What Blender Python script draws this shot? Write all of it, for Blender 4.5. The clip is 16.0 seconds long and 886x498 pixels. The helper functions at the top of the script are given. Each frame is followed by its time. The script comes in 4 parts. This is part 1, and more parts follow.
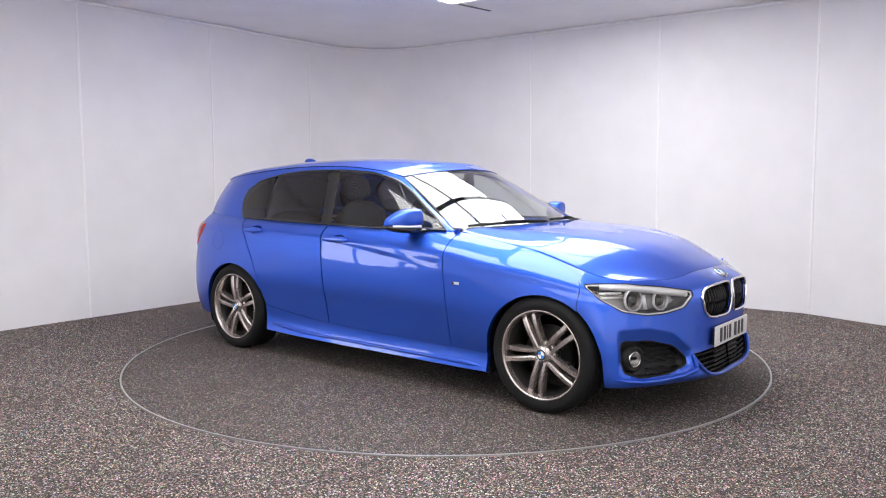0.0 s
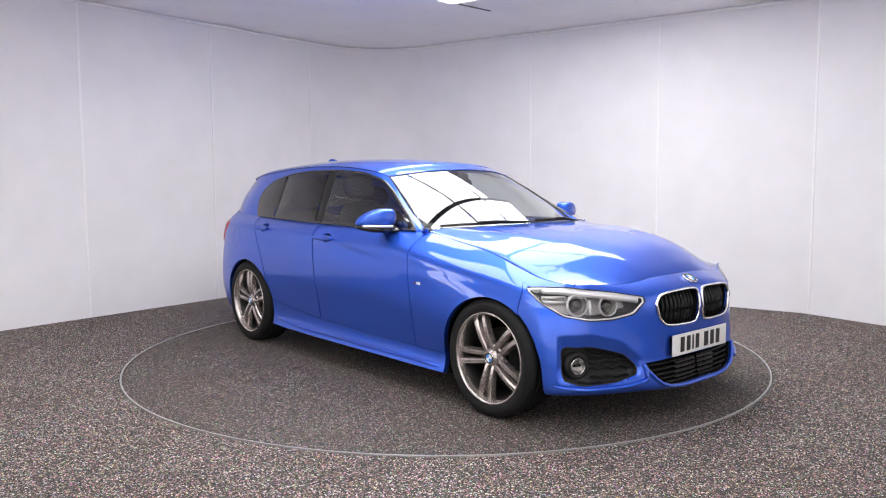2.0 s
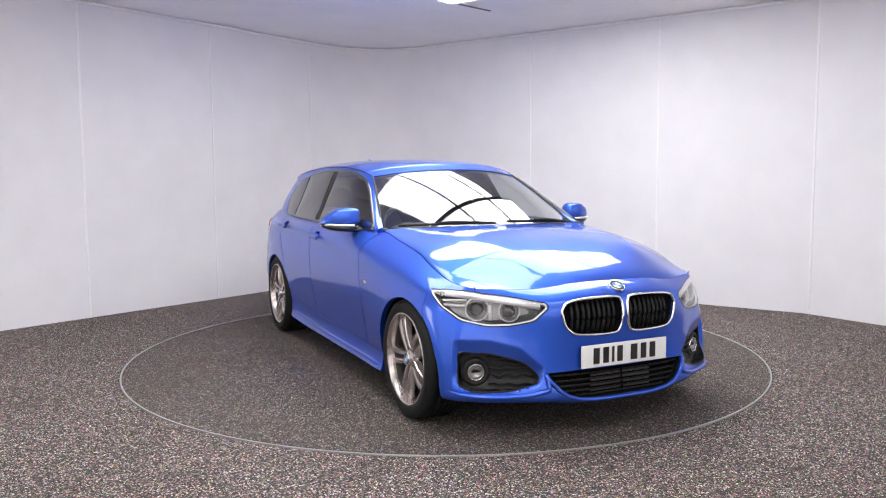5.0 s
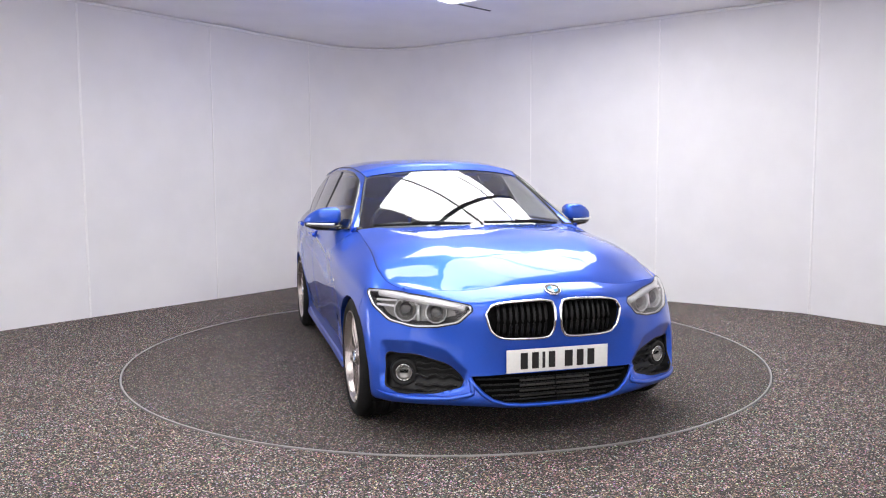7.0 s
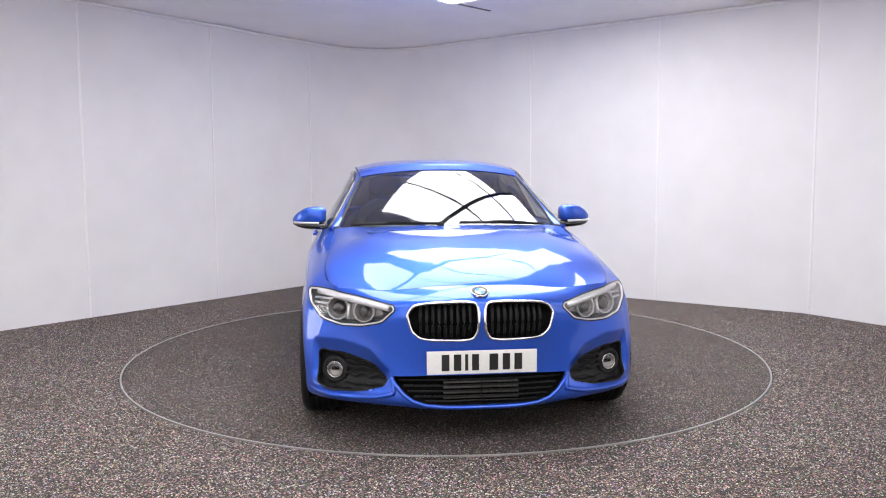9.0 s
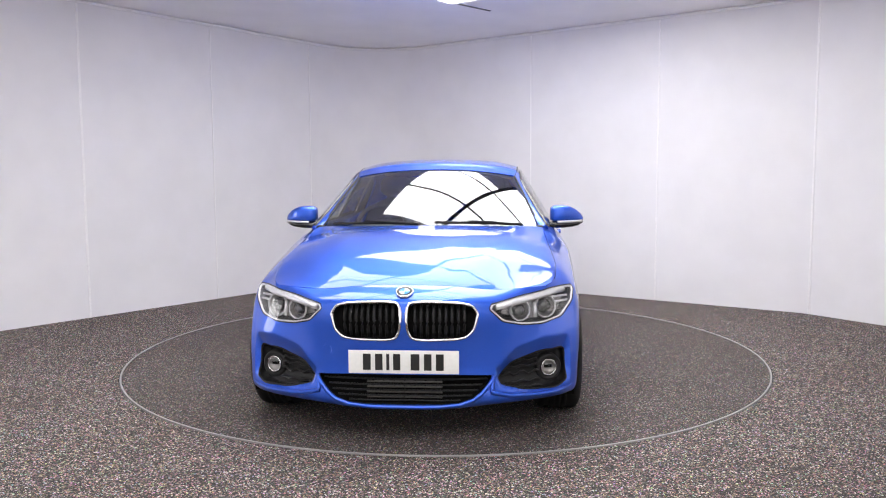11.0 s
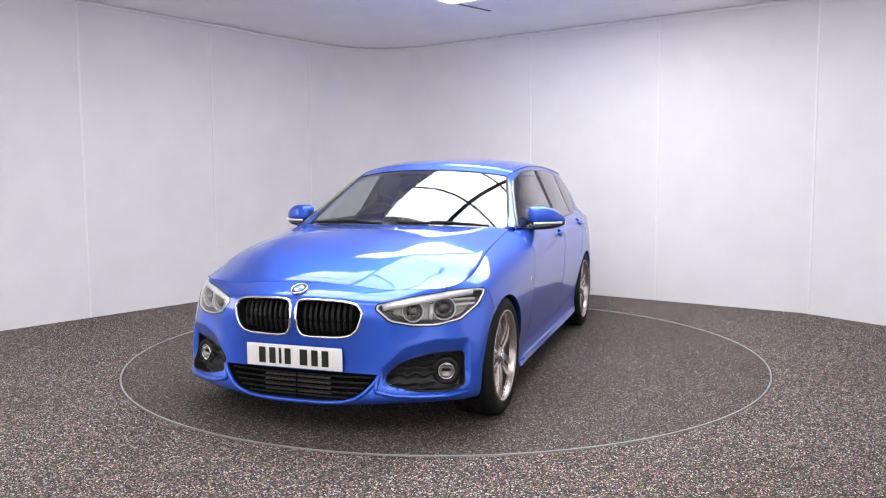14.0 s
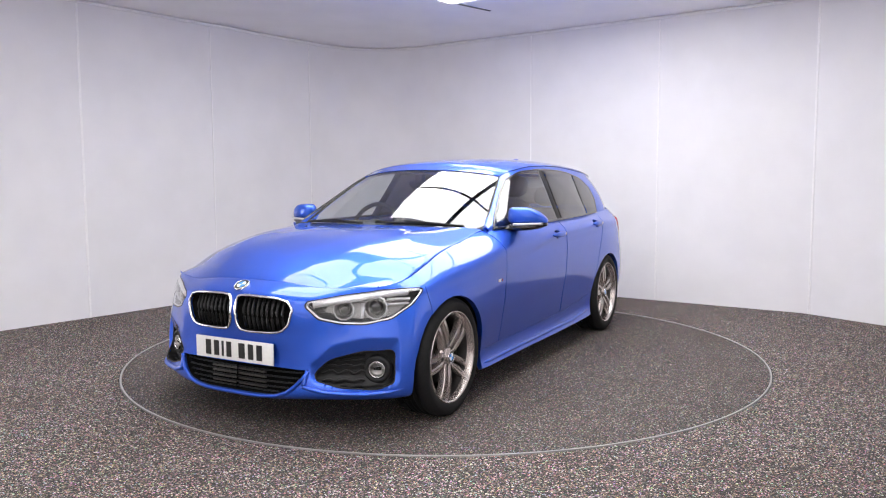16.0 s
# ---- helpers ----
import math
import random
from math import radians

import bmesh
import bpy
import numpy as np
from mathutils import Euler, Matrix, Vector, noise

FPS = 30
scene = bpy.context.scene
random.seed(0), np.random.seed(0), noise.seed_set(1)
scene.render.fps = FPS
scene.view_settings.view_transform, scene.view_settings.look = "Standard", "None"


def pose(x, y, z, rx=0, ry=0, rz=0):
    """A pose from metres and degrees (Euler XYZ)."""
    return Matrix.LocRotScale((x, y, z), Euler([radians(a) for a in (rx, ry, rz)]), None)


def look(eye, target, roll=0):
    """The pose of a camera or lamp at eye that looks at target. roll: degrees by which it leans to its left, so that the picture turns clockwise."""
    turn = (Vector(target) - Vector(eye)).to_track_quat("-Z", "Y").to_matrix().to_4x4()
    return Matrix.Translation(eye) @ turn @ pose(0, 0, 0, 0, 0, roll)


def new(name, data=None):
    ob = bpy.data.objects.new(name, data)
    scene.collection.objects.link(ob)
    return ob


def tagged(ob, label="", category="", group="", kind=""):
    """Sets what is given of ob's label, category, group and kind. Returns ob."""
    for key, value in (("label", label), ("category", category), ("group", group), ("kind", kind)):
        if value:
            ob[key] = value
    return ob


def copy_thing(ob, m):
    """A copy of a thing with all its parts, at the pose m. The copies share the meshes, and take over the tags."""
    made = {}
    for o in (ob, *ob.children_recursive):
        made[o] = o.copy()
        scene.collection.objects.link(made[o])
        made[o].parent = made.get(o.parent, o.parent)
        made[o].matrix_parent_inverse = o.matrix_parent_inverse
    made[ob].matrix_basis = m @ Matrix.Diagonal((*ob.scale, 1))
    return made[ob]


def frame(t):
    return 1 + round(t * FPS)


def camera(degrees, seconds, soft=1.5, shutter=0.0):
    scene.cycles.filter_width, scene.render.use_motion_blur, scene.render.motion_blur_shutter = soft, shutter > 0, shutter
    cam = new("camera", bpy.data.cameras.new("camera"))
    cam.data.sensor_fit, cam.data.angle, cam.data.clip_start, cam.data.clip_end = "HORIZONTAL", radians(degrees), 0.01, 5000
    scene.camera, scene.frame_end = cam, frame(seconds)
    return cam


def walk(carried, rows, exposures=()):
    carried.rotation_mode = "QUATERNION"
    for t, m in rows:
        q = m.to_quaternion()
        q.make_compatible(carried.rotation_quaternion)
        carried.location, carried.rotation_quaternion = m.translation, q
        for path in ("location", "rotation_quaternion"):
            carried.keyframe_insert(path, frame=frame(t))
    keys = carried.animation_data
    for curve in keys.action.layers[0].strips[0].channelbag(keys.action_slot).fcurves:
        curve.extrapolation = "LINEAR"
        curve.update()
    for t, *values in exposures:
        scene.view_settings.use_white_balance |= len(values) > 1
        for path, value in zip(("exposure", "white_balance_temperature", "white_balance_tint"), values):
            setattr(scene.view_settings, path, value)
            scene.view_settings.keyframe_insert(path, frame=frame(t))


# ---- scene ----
# ---- camera ----
EYE = Vector((0.0, -5.703, 1.2686))
YAW, PITCH, ROLL = -0.00249, -0.09039, -0.286
FORWARD = Vector((math.sin(YAW) * math.cos(PITCH), math.cos(YAW) * math.cos(PITCH), math.sin(PITCH)))
cam = camera(59.45, 16.0, soft=1.15)
VIEW = look(EYE, EYE + FORWARD, ROLL)
walk(cam, [(0, VIEW), (16, VIEW)], exposures=[(0, 0.42), (16, 0.42)])

# ---- world and light ----
world = bpy.data.worlds.new("world")
scene.world = world
world.use_nodes = True
world.node_tree.nodes["Background"].inputs[0].default_value = (0.8, 0.85, 0.95, 1)
world.node_tree.nodes["Background"].inputs[1].default_value = 0.05

CEILING_Z = 2.89
# the room's axes: along the left wall and along the right wall
AX_L = Vector((math.cos(radians(52.5)), math.sin(radians(52.5)), 0))
AX_R = Vector((math.cos(radians(-35.5)), math.sin(radians(-35.5)), 0))


# ---- materials ----
def material(name):
    m = bpy.data.materials.new(name)
    m.use_nodes = True
    return m, m.node_tree.nodes, m.node_tree.links, m.node_tree.nodes["Principled BSDF"]


def noise_node(nodes, links, scale, detail=3.0, coords="Object"):
    tc = nodes.new("ShaderNodeTexCoord")
    n = nodes.new("ShaderNodeTexNoise")
    n.inputs["Scale"].default_value = scale
    n.inputs["Detail"].default_value = detail
    links.new(tc.outputs[coords], n.inputs["Vector"])
    return n


def ramp(nodes, links, source, stops):
    r = nodes.new("ShaderNodeValToRGB")
    r.color_ramp.elements[0].position, r.color_ramp.elements[0].color = stops[0][0], (*stops[0][1], 1)
    r.color_ramp.elements[1].position, r.color_ramp.elements[1].color = stops[-1][0], (*stops[-1][1], 1)
    for p, c in stops[1:-1]:
        r.color_ramp.elements.new(p).color = (*c, 1)
    links.new(source, r.inputs[0])
    return r


def bump(nodes, links, source, bsdf, strength, distance):
    b = nodes.new("ShaderNodeBump")
    b.inputs["Strength"].default_value = strength
    b.inputs["Distance"].default_value = distance
    links.new(source, b.inputs["Height"])
    links.new(b.outputs[0], bsdf.inputs["Normal"])


def plain(name, colour, rough=0.5, metal=0.0, grain=60.0, vary=0.12, relief=0.0, coat=0.0, sheen=0.5):
    """A surface of one colour with a little grain and wear."""
    m, nodes, links, bsdf = material(name)
    n = noise_node(nodes, links, grain)
    lo = tuple(c * (1 - vary) for c in colour)
    hi = tuple(min(1, c * (1 + vary)) for c in colour)
    r = ramp(nodes, links, n.outputs[0], [(0.3, lo), (0.7, hi)])
    links.new(r.outputs[0], bsdf.inputs["Base Color"])
    bsdf.inputs["Roughness"].default_value = rough
    bsdf.inputs["Metallic"].default_value = metal
    bsdf.inputs["Coat Weight"].default_value = coat
    bsdf.inputs["Specular IOR Level"].default_value = sheen
    bsdf.inputs["Coat Roughness"].default_value = 0.03
    if relief:
        bump(nodes, links, n.outputs[0], bsdf, 0.4, relief)
    return m


def glowing(name, colour, strength):
    m, nodes, links, bsdf = material(name)
    bsdf.inputs["Base Color"].default_value = (*colour, 1)
    bsdf.inputs["Emission Color"].default_value = (*colour, 1)
    bsdf.inputs["Emission Strength"].default_value = strength
    return m


def car_paint():
    m, nodes, links, bsdf = material("blue_metallic_paint")
    n = noise_node(nodes, links, 900, 2)
    r = ramp(nodes, links, n.outputs[0], [(0.35, (0.020, 0.092, 0.56)), (0.65, (0.029, 0.130, 0.71))])
    links.new(r.outputs[0], bsdf.inputs["Base Color"])
    bsdf.inputs["Metallic"].default_value = 0.9
    bsdf.inputs["Roughness"].default_value = 0.46
    bsdf.inputs["Coat Weight"].default_value = 1.0
    bsdf.inputs["Coat IOR"].default_value = 1.5
    bsdf.inputs["Coat Roughness"].default_value = 0.015
    big = noise_node(nodes, links, 2.5, 2)
    bump(nodes, links, big.outputs[0], bsdf, 0.02, 0.01)
    return m


def carpet(name, tone, calm, scale):
    """Dark flecked floor covering with pale, grey and a few coloured flecks."""
    m, nodes, links, bsdf = material(name)
    tc = nodes.new("ShaderNodeTexCoord")
    vor = nodes.new("ShaderNodeTexVoronoi")
    vor.inputs["Scale"].default_value = scale
    links.new(tc.outputs["Object"], vor.inputs["Vector"])
    sep = nodes.new("ShaderNodeSeparateColor")
    links.new(vor.outputs["Color"], sep.inputs[0])
    # calm draws the flecks towards their mean
    flecks = [(0.0, (0.009, 0.009, 0.010)), (0.36, (0.042, 0.040, 0.040)), (0.6, (0.10, 0.093, 0.088)), (0.75, (0.33, 0.25, 0.235)), (0.93, (0.74, 0.70, 0.68))]
    mean = (0.155, 0.135, 0.125)
    fleck = ramp(nodes, links, sep.outputs[0], [(p, tuple(tone * (c * (1 - calm) + m * calm) for c, m in zip(col, mean))) for p, col in flecks])
    fleck.color_ramp.interpolation = "CONSTANT"
    weak = nodes.new("ShaderNodeMath")
    weak.operation = "MULTIPLY"
    weak.inputs[1].default_value = 0.6
    links.new(sep.outputs[2], weak.inputs[0])
    hue = nodes.new("ShaderNodeCombineColor")
    hue.mode = "HSV"
    hue.inputs[2].default_value = 1.0
    links.new(sep.outputs[1], hue.inputs[0])
    links.new(weak.outputs[0], hue.inputs[1])
    mix = nodes.new("ShaderNodeMixRGB")
    mix.blend_type = "MULTIPLY"
    mix.inputs[0].default_value = 1.0
    links.new(fleck.outputs[0], mix.inputs[1])
    links.new(hue.outputs[0], mix.inputs[2])
    wear = noise_node(nodes, links, 1.3, 4)
    soft = ramp(nodes, links, wear.outputs[0], [(0.3, (0.84, 0.76, 0.70)), (0.7, (1.0, 0.97, 0.94))])
    mix2 = nodes.new("ShaderNodeMixRGB")
    mix2.blend_type = "MULTIPLY"
    mix2.inputs[0].default_value = 1.0
    links.new(mix.outputs[0], mix2.inputs[1])
    links.new(soft.outputs[0], mix2.inputs[2])
    links.new(mix2.outputs[0], bsdf.inputs["Base Color"])
    bsdf.inputs["Roughness"].default_value = 0.85
    bump(nodes, links, vor.outputs["Distance"], bsdf, 0.5, 0.003)
    return m


def glass(name, tint, mirror, rough=0.0):
    """Thin tinted glazing with a mirror-like surface; mirror: its share seen head-on."""
    m, nodes, links, bsdf = material(name)
    out = nodes["Material Output"]
    clear = nodes.new("ShaderNodeBsdfTransparent")
    clear.inputs[0].default_value = (*tint, 1)
    gloss = nodes.new("ShaderNodeBsdfGlossy")
    gloss.inputs["Roughness"].default_value = rough
    gloss.inputs[0].default_value = (1, 1, 1, 1)
    weight = nodes.new("ShaderNodeLayerWeight")
    weight.inputs[0].default_value = 0.5
    power = nodes.new("ShaderNodeMath")
    power.operation = "POWER"
    power.inputs[1].default_value = 3.6
    links.new(weight.outputs["Facing"], power.inputs[0])
    fres = nodes.new("ShaderNodeMath")
    fres.operation = "MULTIPLY_ADD"
    fres.inputs[1].default_value = 1 - mirror
    fres.inputs[2].default_value = mirror
    links.new(power.outputs[0], fres.inputs[0])
    mix = nodes.new("ShaderNodeMixShader")
    links.new(fres.outputs[0], mix.inputs[0])
    links.new(clear.outputs[0], mix.inputs[1])
    links.new(gloss.outputs[0], mix.inputs[2])
    links.new(mix.outputs[0], out.inputs[0])
    nodes.remove(bsdf)
    return m


WALL = plain("white_wall_panel", (0.80, 0.785, 0.81), 0.8, grain=3.0, vary=0.025)
SEAM = plain("white_joint_strip", (0.90, 0.885, 0.90), 0.35, grain=30, vary=0.03)
CEIL = plain("white_ceiling_paint", (0.90, 0.885, 0.905), 0.8, grain=2.0, vary=0.03)
LIGHT = glowing("white_light_panel", (1.0, 0.985, 0.97), 6.1)
# glow of the fill panels added to the ceiling over the camera
LAMP = glowing("white_fill_diffuser", (1.0, 0.98, 0.97), 2.9)
# glow of the fill panels added on the unseen walls
FILL_PANE = glowing("frosted_fill_pane", (1.0, 0.985, 0.99), 0.62)
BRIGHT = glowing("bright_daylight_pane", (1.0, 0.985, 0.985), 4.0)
BAR = plain("dark_grey_beam", (0.05, 0.05, 0.055), 0.5)
FLOOR = carpet("flecked_grey_floor", 1.10, 0.0, 180)
TABLE = carpet("flecked_grey_turntable", 0.74, 0.18, 180)
HALO = plain("pale_grey_light_guide", (0.58, 0.58, 0.59), 0.3, vary=0.03)
RING = plain("brushed_metal_edge", (0.42, 0.41, 0.40), 0.35, 0.7, grain=80)
PAINT = car_paint()
BLACK = plain("satin_black_plastic", (0.010, 0.010, 0.011), 0.5, grain=300, vary=0.3, sheen=0.3)
GLOSSBLACK = plain("gloss_black_trim", (0.006, 0.006, 0.007), 0.08, coat=0.5)
DARK = plain("matt_black_underbody", (0.005, 0.005, 0.005), 0.9, sheen=0.1)
RUBBER = plain("black_tyre_rubber", (0.010, 0.010, 0.0105), 0.7, grain=120, vary=0.25, relief=0.0006, sheen=0.22)
CHROME = plain("bright_chrome", (0.82, 0.82, 0.83), 0.08, 1.0, vary=0.03)
ALLOY = plain("grey_alloy", (0.46, 0.415, 0.40), 0.26, 0.85, grain=90, vary=0.05, coat=0.3)
STEEL = plain("brake_steel", (0.30, 0.29, 0.28), 0.35, 0.9, grain=70)
DISC = plain("dark_worn_disc", (0.10, 0.095, 0.09), 0.4, 0.9, grain=70)
MASK = plain("grey_lamp_plastic", (0.32, 0.31, 0.30), 0.35, 0.4)
SILVER = plain("silver_lamp_trim", (0.76, 0.76, 0.77), 0.28, 0.5, vary=0.04)
BARREL = plain("dark_grey_metal", (0.035, 0.033, 0.033), 0.45, 0.6)
REFLECTOR = plain("mirror_reflector", (0.85, 0.85, 0.86), 0.05, 1.0, vary=0.02)
LENS = glass("clear_lens", (0.97, 0.97, 0.98), 0.04)
GLASS = glass("clear_windscreen", (0.88, 0.92, 0.90), 0.11)
TINT = glass("dark_tinted_glass", (0.07, 0.07, 0.073), 0.055)
SIDEGLASS = glass("lightly_tinted_glass", (0.84, 0.88, 0.86), 0.05)
PLATE = plain("white_plate", (0.78, 0.78, 0.76), 0.3, vary=0.03)
INK = plain("black_ink", (0.01, 0.01, 0.01), 0.4)
RED = plain("red_lamp_lens", (0.35, 0.012, 0.015), 0.12, coat=0.6)
CLOTH = plain("dark_seat_cloth", (0.013, 0.013, 0.014), 0.9, grain=200, vary=0.3, relief=0.001)
DASH = plain("dark_grey_dashboard", (0.05, 0.052, 0.055), 0.6, grain=150, vary=0.2, relief=0.0005)
CABIN = plain("light_headlining", (0.35, 0.34, 0.33), 0.9)
BLUE = plain("sky_blue_enamel", (0.04, 0.27, 0.72), 0.45)
WHITE = plain("white_enamel", (0.8, 0.8, 0.8), 0.4)


# ---- building helpers ----
def part(name, bm, mat, parent=None, label="", smooth=True):
    me = bpy.data.meshes.new(name)
    bm.to_mesh(me)
    bm.free()
    for m in mat if isinstance(mat, (list, tuple)) else [mat]:
        me.materials.append(m)
    if smooth:
        for p in me.polygons:
            p.use_smooth = True
    ob = new(name, me)
    if parent is not None:
        ob.parent = parent
    if label:
        tagged(ob, label)
    return ob


def box(bm, cx, cy, cz, sx, sy, sz, bevel=0.0, rot=None):
    g = bmesh.ops.create_cube(bm, size=1.0)
    vs = g["verts"]
    m = Matrix.Translation((cx, cy, cz)) @ (rot if rot else Matrix()) @ Matrix.Diagonal((sx, sy, sz, 1))
    bmesh.ops.transform(bm, matrix=m, verts=vs)
    if bevel:
        es = list({e for v in vs for e in v.link_edges})
        bmesh.ops.bevel(bm, geom=es, offset=bevel, segments=2, affect="EDGES", profile=0.6)


def boxed(*a, **k):
    bm = bmesh.new()
    box(bm, *a, **k)
    return bm


def lathe(profile, n=48, axis="Y", closed=False):
    """Spin (radius, offset) pairs about an axis."""
    bm = bmesh.new()
    rings = []
    for i in range(n):
        a = 2 * math.pi * i / n
        c, s = math.cos(a), math.sin(a)
        rings.append([bm.verts.new((r * c, o, r * s) if axis == "Y" else ((o, r * c, r * s) if axis == "X" else (r * c, r * s, o))) for r, o in profile])
    m = len(profile)
    for i in range(n):
        a, b = rings[i], rings[(i + 1) % n]
        for j in range(m if closed else m - 1):
            k = (j + 1) % m
            try:
                bm.faces.new((a[j], b[j], b[k], a[k]))
            except ValueError:
                pass
    bmesh.ops.remove_doubles(bm, verts=bm.verts, dist=1e-5)
    bmesh.ops.recalc_face_normals(bm, faces=bm.faces)
    return bm


def tube(points, radius, closed=False, n=8, flat=1.0):
    """A round bar along points."""
    bm = bmesh.new()
    pts = [Vector(p) for p in points]
    radii = list(radius) if isinstance(radius, (list, tuple, np.ndarray)) else [radius] * len(pts)
    rings = []
    for i, p in enumerate(pts):
        a = pts[i - 1] if (i or closed) else pts[0]
        b = pts[(i + 1) % len(pts)] if (i < len(pts) - 1 or closed) else pts[-1]
        d = (b - a).normalized()
        u = d.cross(Vector((0, 0, 1)))
        if u.length < 1e-3:
            u = d.cross(Vector((0, 1, 0)))
        u.normalize()
        w = u.cross(d)
        rings.append([bm.verts.new(p + (u * math.cos(2 * math.pi * k / n) + w * math.sin(2 * math.pi * k / n) * flat) * float(radii[i])) for k in range(n)])
    for i in range(len(pts) if closed else len(pts) - 1):
        a, b = rings[i], rings[(i + 1) % len(pts)]
        for k in range(n):
            bm.faces.new((a[k], a[(k + 1) % n], b[(k + 1) % n], b[k]))
    if not closed:
        bm.faces.new(rings[0])
        bm.faces.new(rings[-1][::-1])
    bmesh.ops.recalc_face_normals(bm, faces=bm.faces)
    return bm


# ---- smooth control nets ----
def spline_weights(t, n):
    i = np.clip(np.floor(t).astype(int), 0, n - 2)
    f = t - i
    w = np.stack([-0.5 * f + f**2 - 0.5 * f**3, 1 - 2.5 * f**2 + 1.5 * f**3, 0.5 * f + 2 * f**2 - 1.5 * f**3, -0.5 * f**2 + 0.5 * f**3], -1)
    return i, w


class Net:
    """A surface through a net of points: columns u, rows v."""

    def __init__(self, points, mirror_start=False, mirror_end=False, mirror_rows=False):
        g = np.array(points, float)
        first = g[1] * np.array([1, -1, 1]) if mirror_start else 3 * g[0] - 3 * g[1] + g[2]
        last = g[-2] * np.array([1, -1, 1]) if mirror_end else 3 * g[-1] - 3 * g[-2] + g[-3]
        g = np.concatenate([first[None], g, last[None]])
        lower = g[:, 1:2] * np.array([1, -1, 1]) if mirror_rows else 3 * g[:, :1] - 3 * g[:, 1:2] + g[:, 2:3]
        g = np.concatenate([lower, g, 3 * g[:, -1:] - 3 * g[:, -2:-1] + g[:, -3:-2]], 1)
        self.g, self.nu, self.nv = g, g.shape[0] - 2, g.shape[1] - 2
        self.relief = None
        U, V = np.meshgrid(np.linspace(0, self.nu - 1, (self.nu - 1) * 24 + 1), np.linspace(0, self.nv - 1, (self.nv - 1) * 24 + 1), indexing="ij")
        self.U, self.V = U.ravel(), V.ravel()
        self.P = self.at(self.U, self.V)
        self.sign = 1.0
        out = self.P - np.array([0, 0, 0.55])
        self.sign = 1.0 if (self.normal(self.U, self.V) * out).sum() > 0 else -1.0

    def at(self, u, v):
        u, v = np.asarray(u, float), np.asarray(v, float)
        i, wu = spline_weights(u, self.nu)
        j, wv = spline_weights(v, self.nv)
        out = np.zeros(u.shape + (3,))
        for a in range(4):
            for b in range(4):
                out += (wu[..., a] * wv[..., b])[..., None] * self.g[i + a, j + b]
        if self.relief is not None:
            n = self.fine
            x, y = np.clip(u * n, 0, self.relief.shape[0] - 1.001), np.clip(v * n, 0, self.relief.shape[1] - 1.001)
            a, b = x.astype(int), y.astype(int)
            f, h = (x - a)[..., None], (y - b)[..., None]
            r = self.relief
            out = out + (r[a, b] * (1 - f) + r[a + 1, b] * f) * (1 - h) + (r[a, b + 1] * (1 - f) + r[a + 1, b + 1] * f) * h
        return out

    def press(self, height, fine=30):
        """Raise the surface along its normal by height(u, v, place)."""
        U, V = np.meshgrid(np.arange((self.nu - 1) * fine + 1) / fine, np.arange((self.nv - 1) * fine + 1) / fine, indexing="ij")
        field = height(U, V, self.at(U, V))[..., None] * self.normal(U, V)
        self.fine, self.relief = fine, field if self.relief is None else self.relief + field
        self.P = self.at(self.U, self.V)

    def normal(self, u, v):
        e = 0.01
        n = np.cross(self.at(u + e, v) - self.at(u - e, v), self.at(u, v + e) - self.at(u, v - e))
        return self.sign * n / (np.linalg.norm(n, axis=-1, keepdims=True) + 1e-12)

    def find(self, p, w=(1, 1, 1)):
        """The (u, v) nearest to p, weighing the axes by w."""
        p, w = np.array(p, float), np.array(w, float)
        k = np.argmin((((self.P - p) * w) ** 2).sum(1))
        x = np.array([self.U[k], self.V[k]])
        for _ in range(6):
            r = (self.at(*x) - p) * w
            J = np.stack([(self.at(x[0] + 1e-4, x[1]) - self.at(x[0] - 1e-4, x[1])) * w, (self.at(x[0], x[1] + 1e-4) - self.at(x[0], x[1] - 1e-4)) * w], 1) / 2e-4
            step = np.linalg.lstsq(J, -r, rcond=None)[0]
            x = np.clip(x + np.clip(step, -0.3, 0.3), 0, [self.nu - 1, self.nv - 1])
        return x


def inside(poly, x, y):
    """Even-odd test of points against a polygon."""
    res = np.zeros(x.shape, bool)
    j = len(poly) - 1
    for i in range(len(poly)):
        xi, yi = poly[i]
        xj, yj = poly[j]
        c = ((yi > y) != (yj > y)) & (x < (xj - xi) * (y - yi) / (yj - yi + 1e-15) + xi)
        res ^= c
        j = i
    return res


def gap_to(poly, x, y, sx, sy):
    """Distance from points to a polygon's outline (metric scale sx, sy)."""
    q = np.array(poly)
    best = np.full(x.shape, 1e9)
    for i in range(len(q)):
        a, b = q[i], q[(i + 1) % len(q)]
        d = (b - a) * (sx, sy)
        px, py = (x - a[0]) * sx, (y - a[1]) * sy
        t = np.clip((px * d[0] + py * d[1]) / (d @ d + 1e-12), 0, 1)
        best = np.minimum(best, np.hypot(px - t * d[0], py - t * d[1]))
    return best


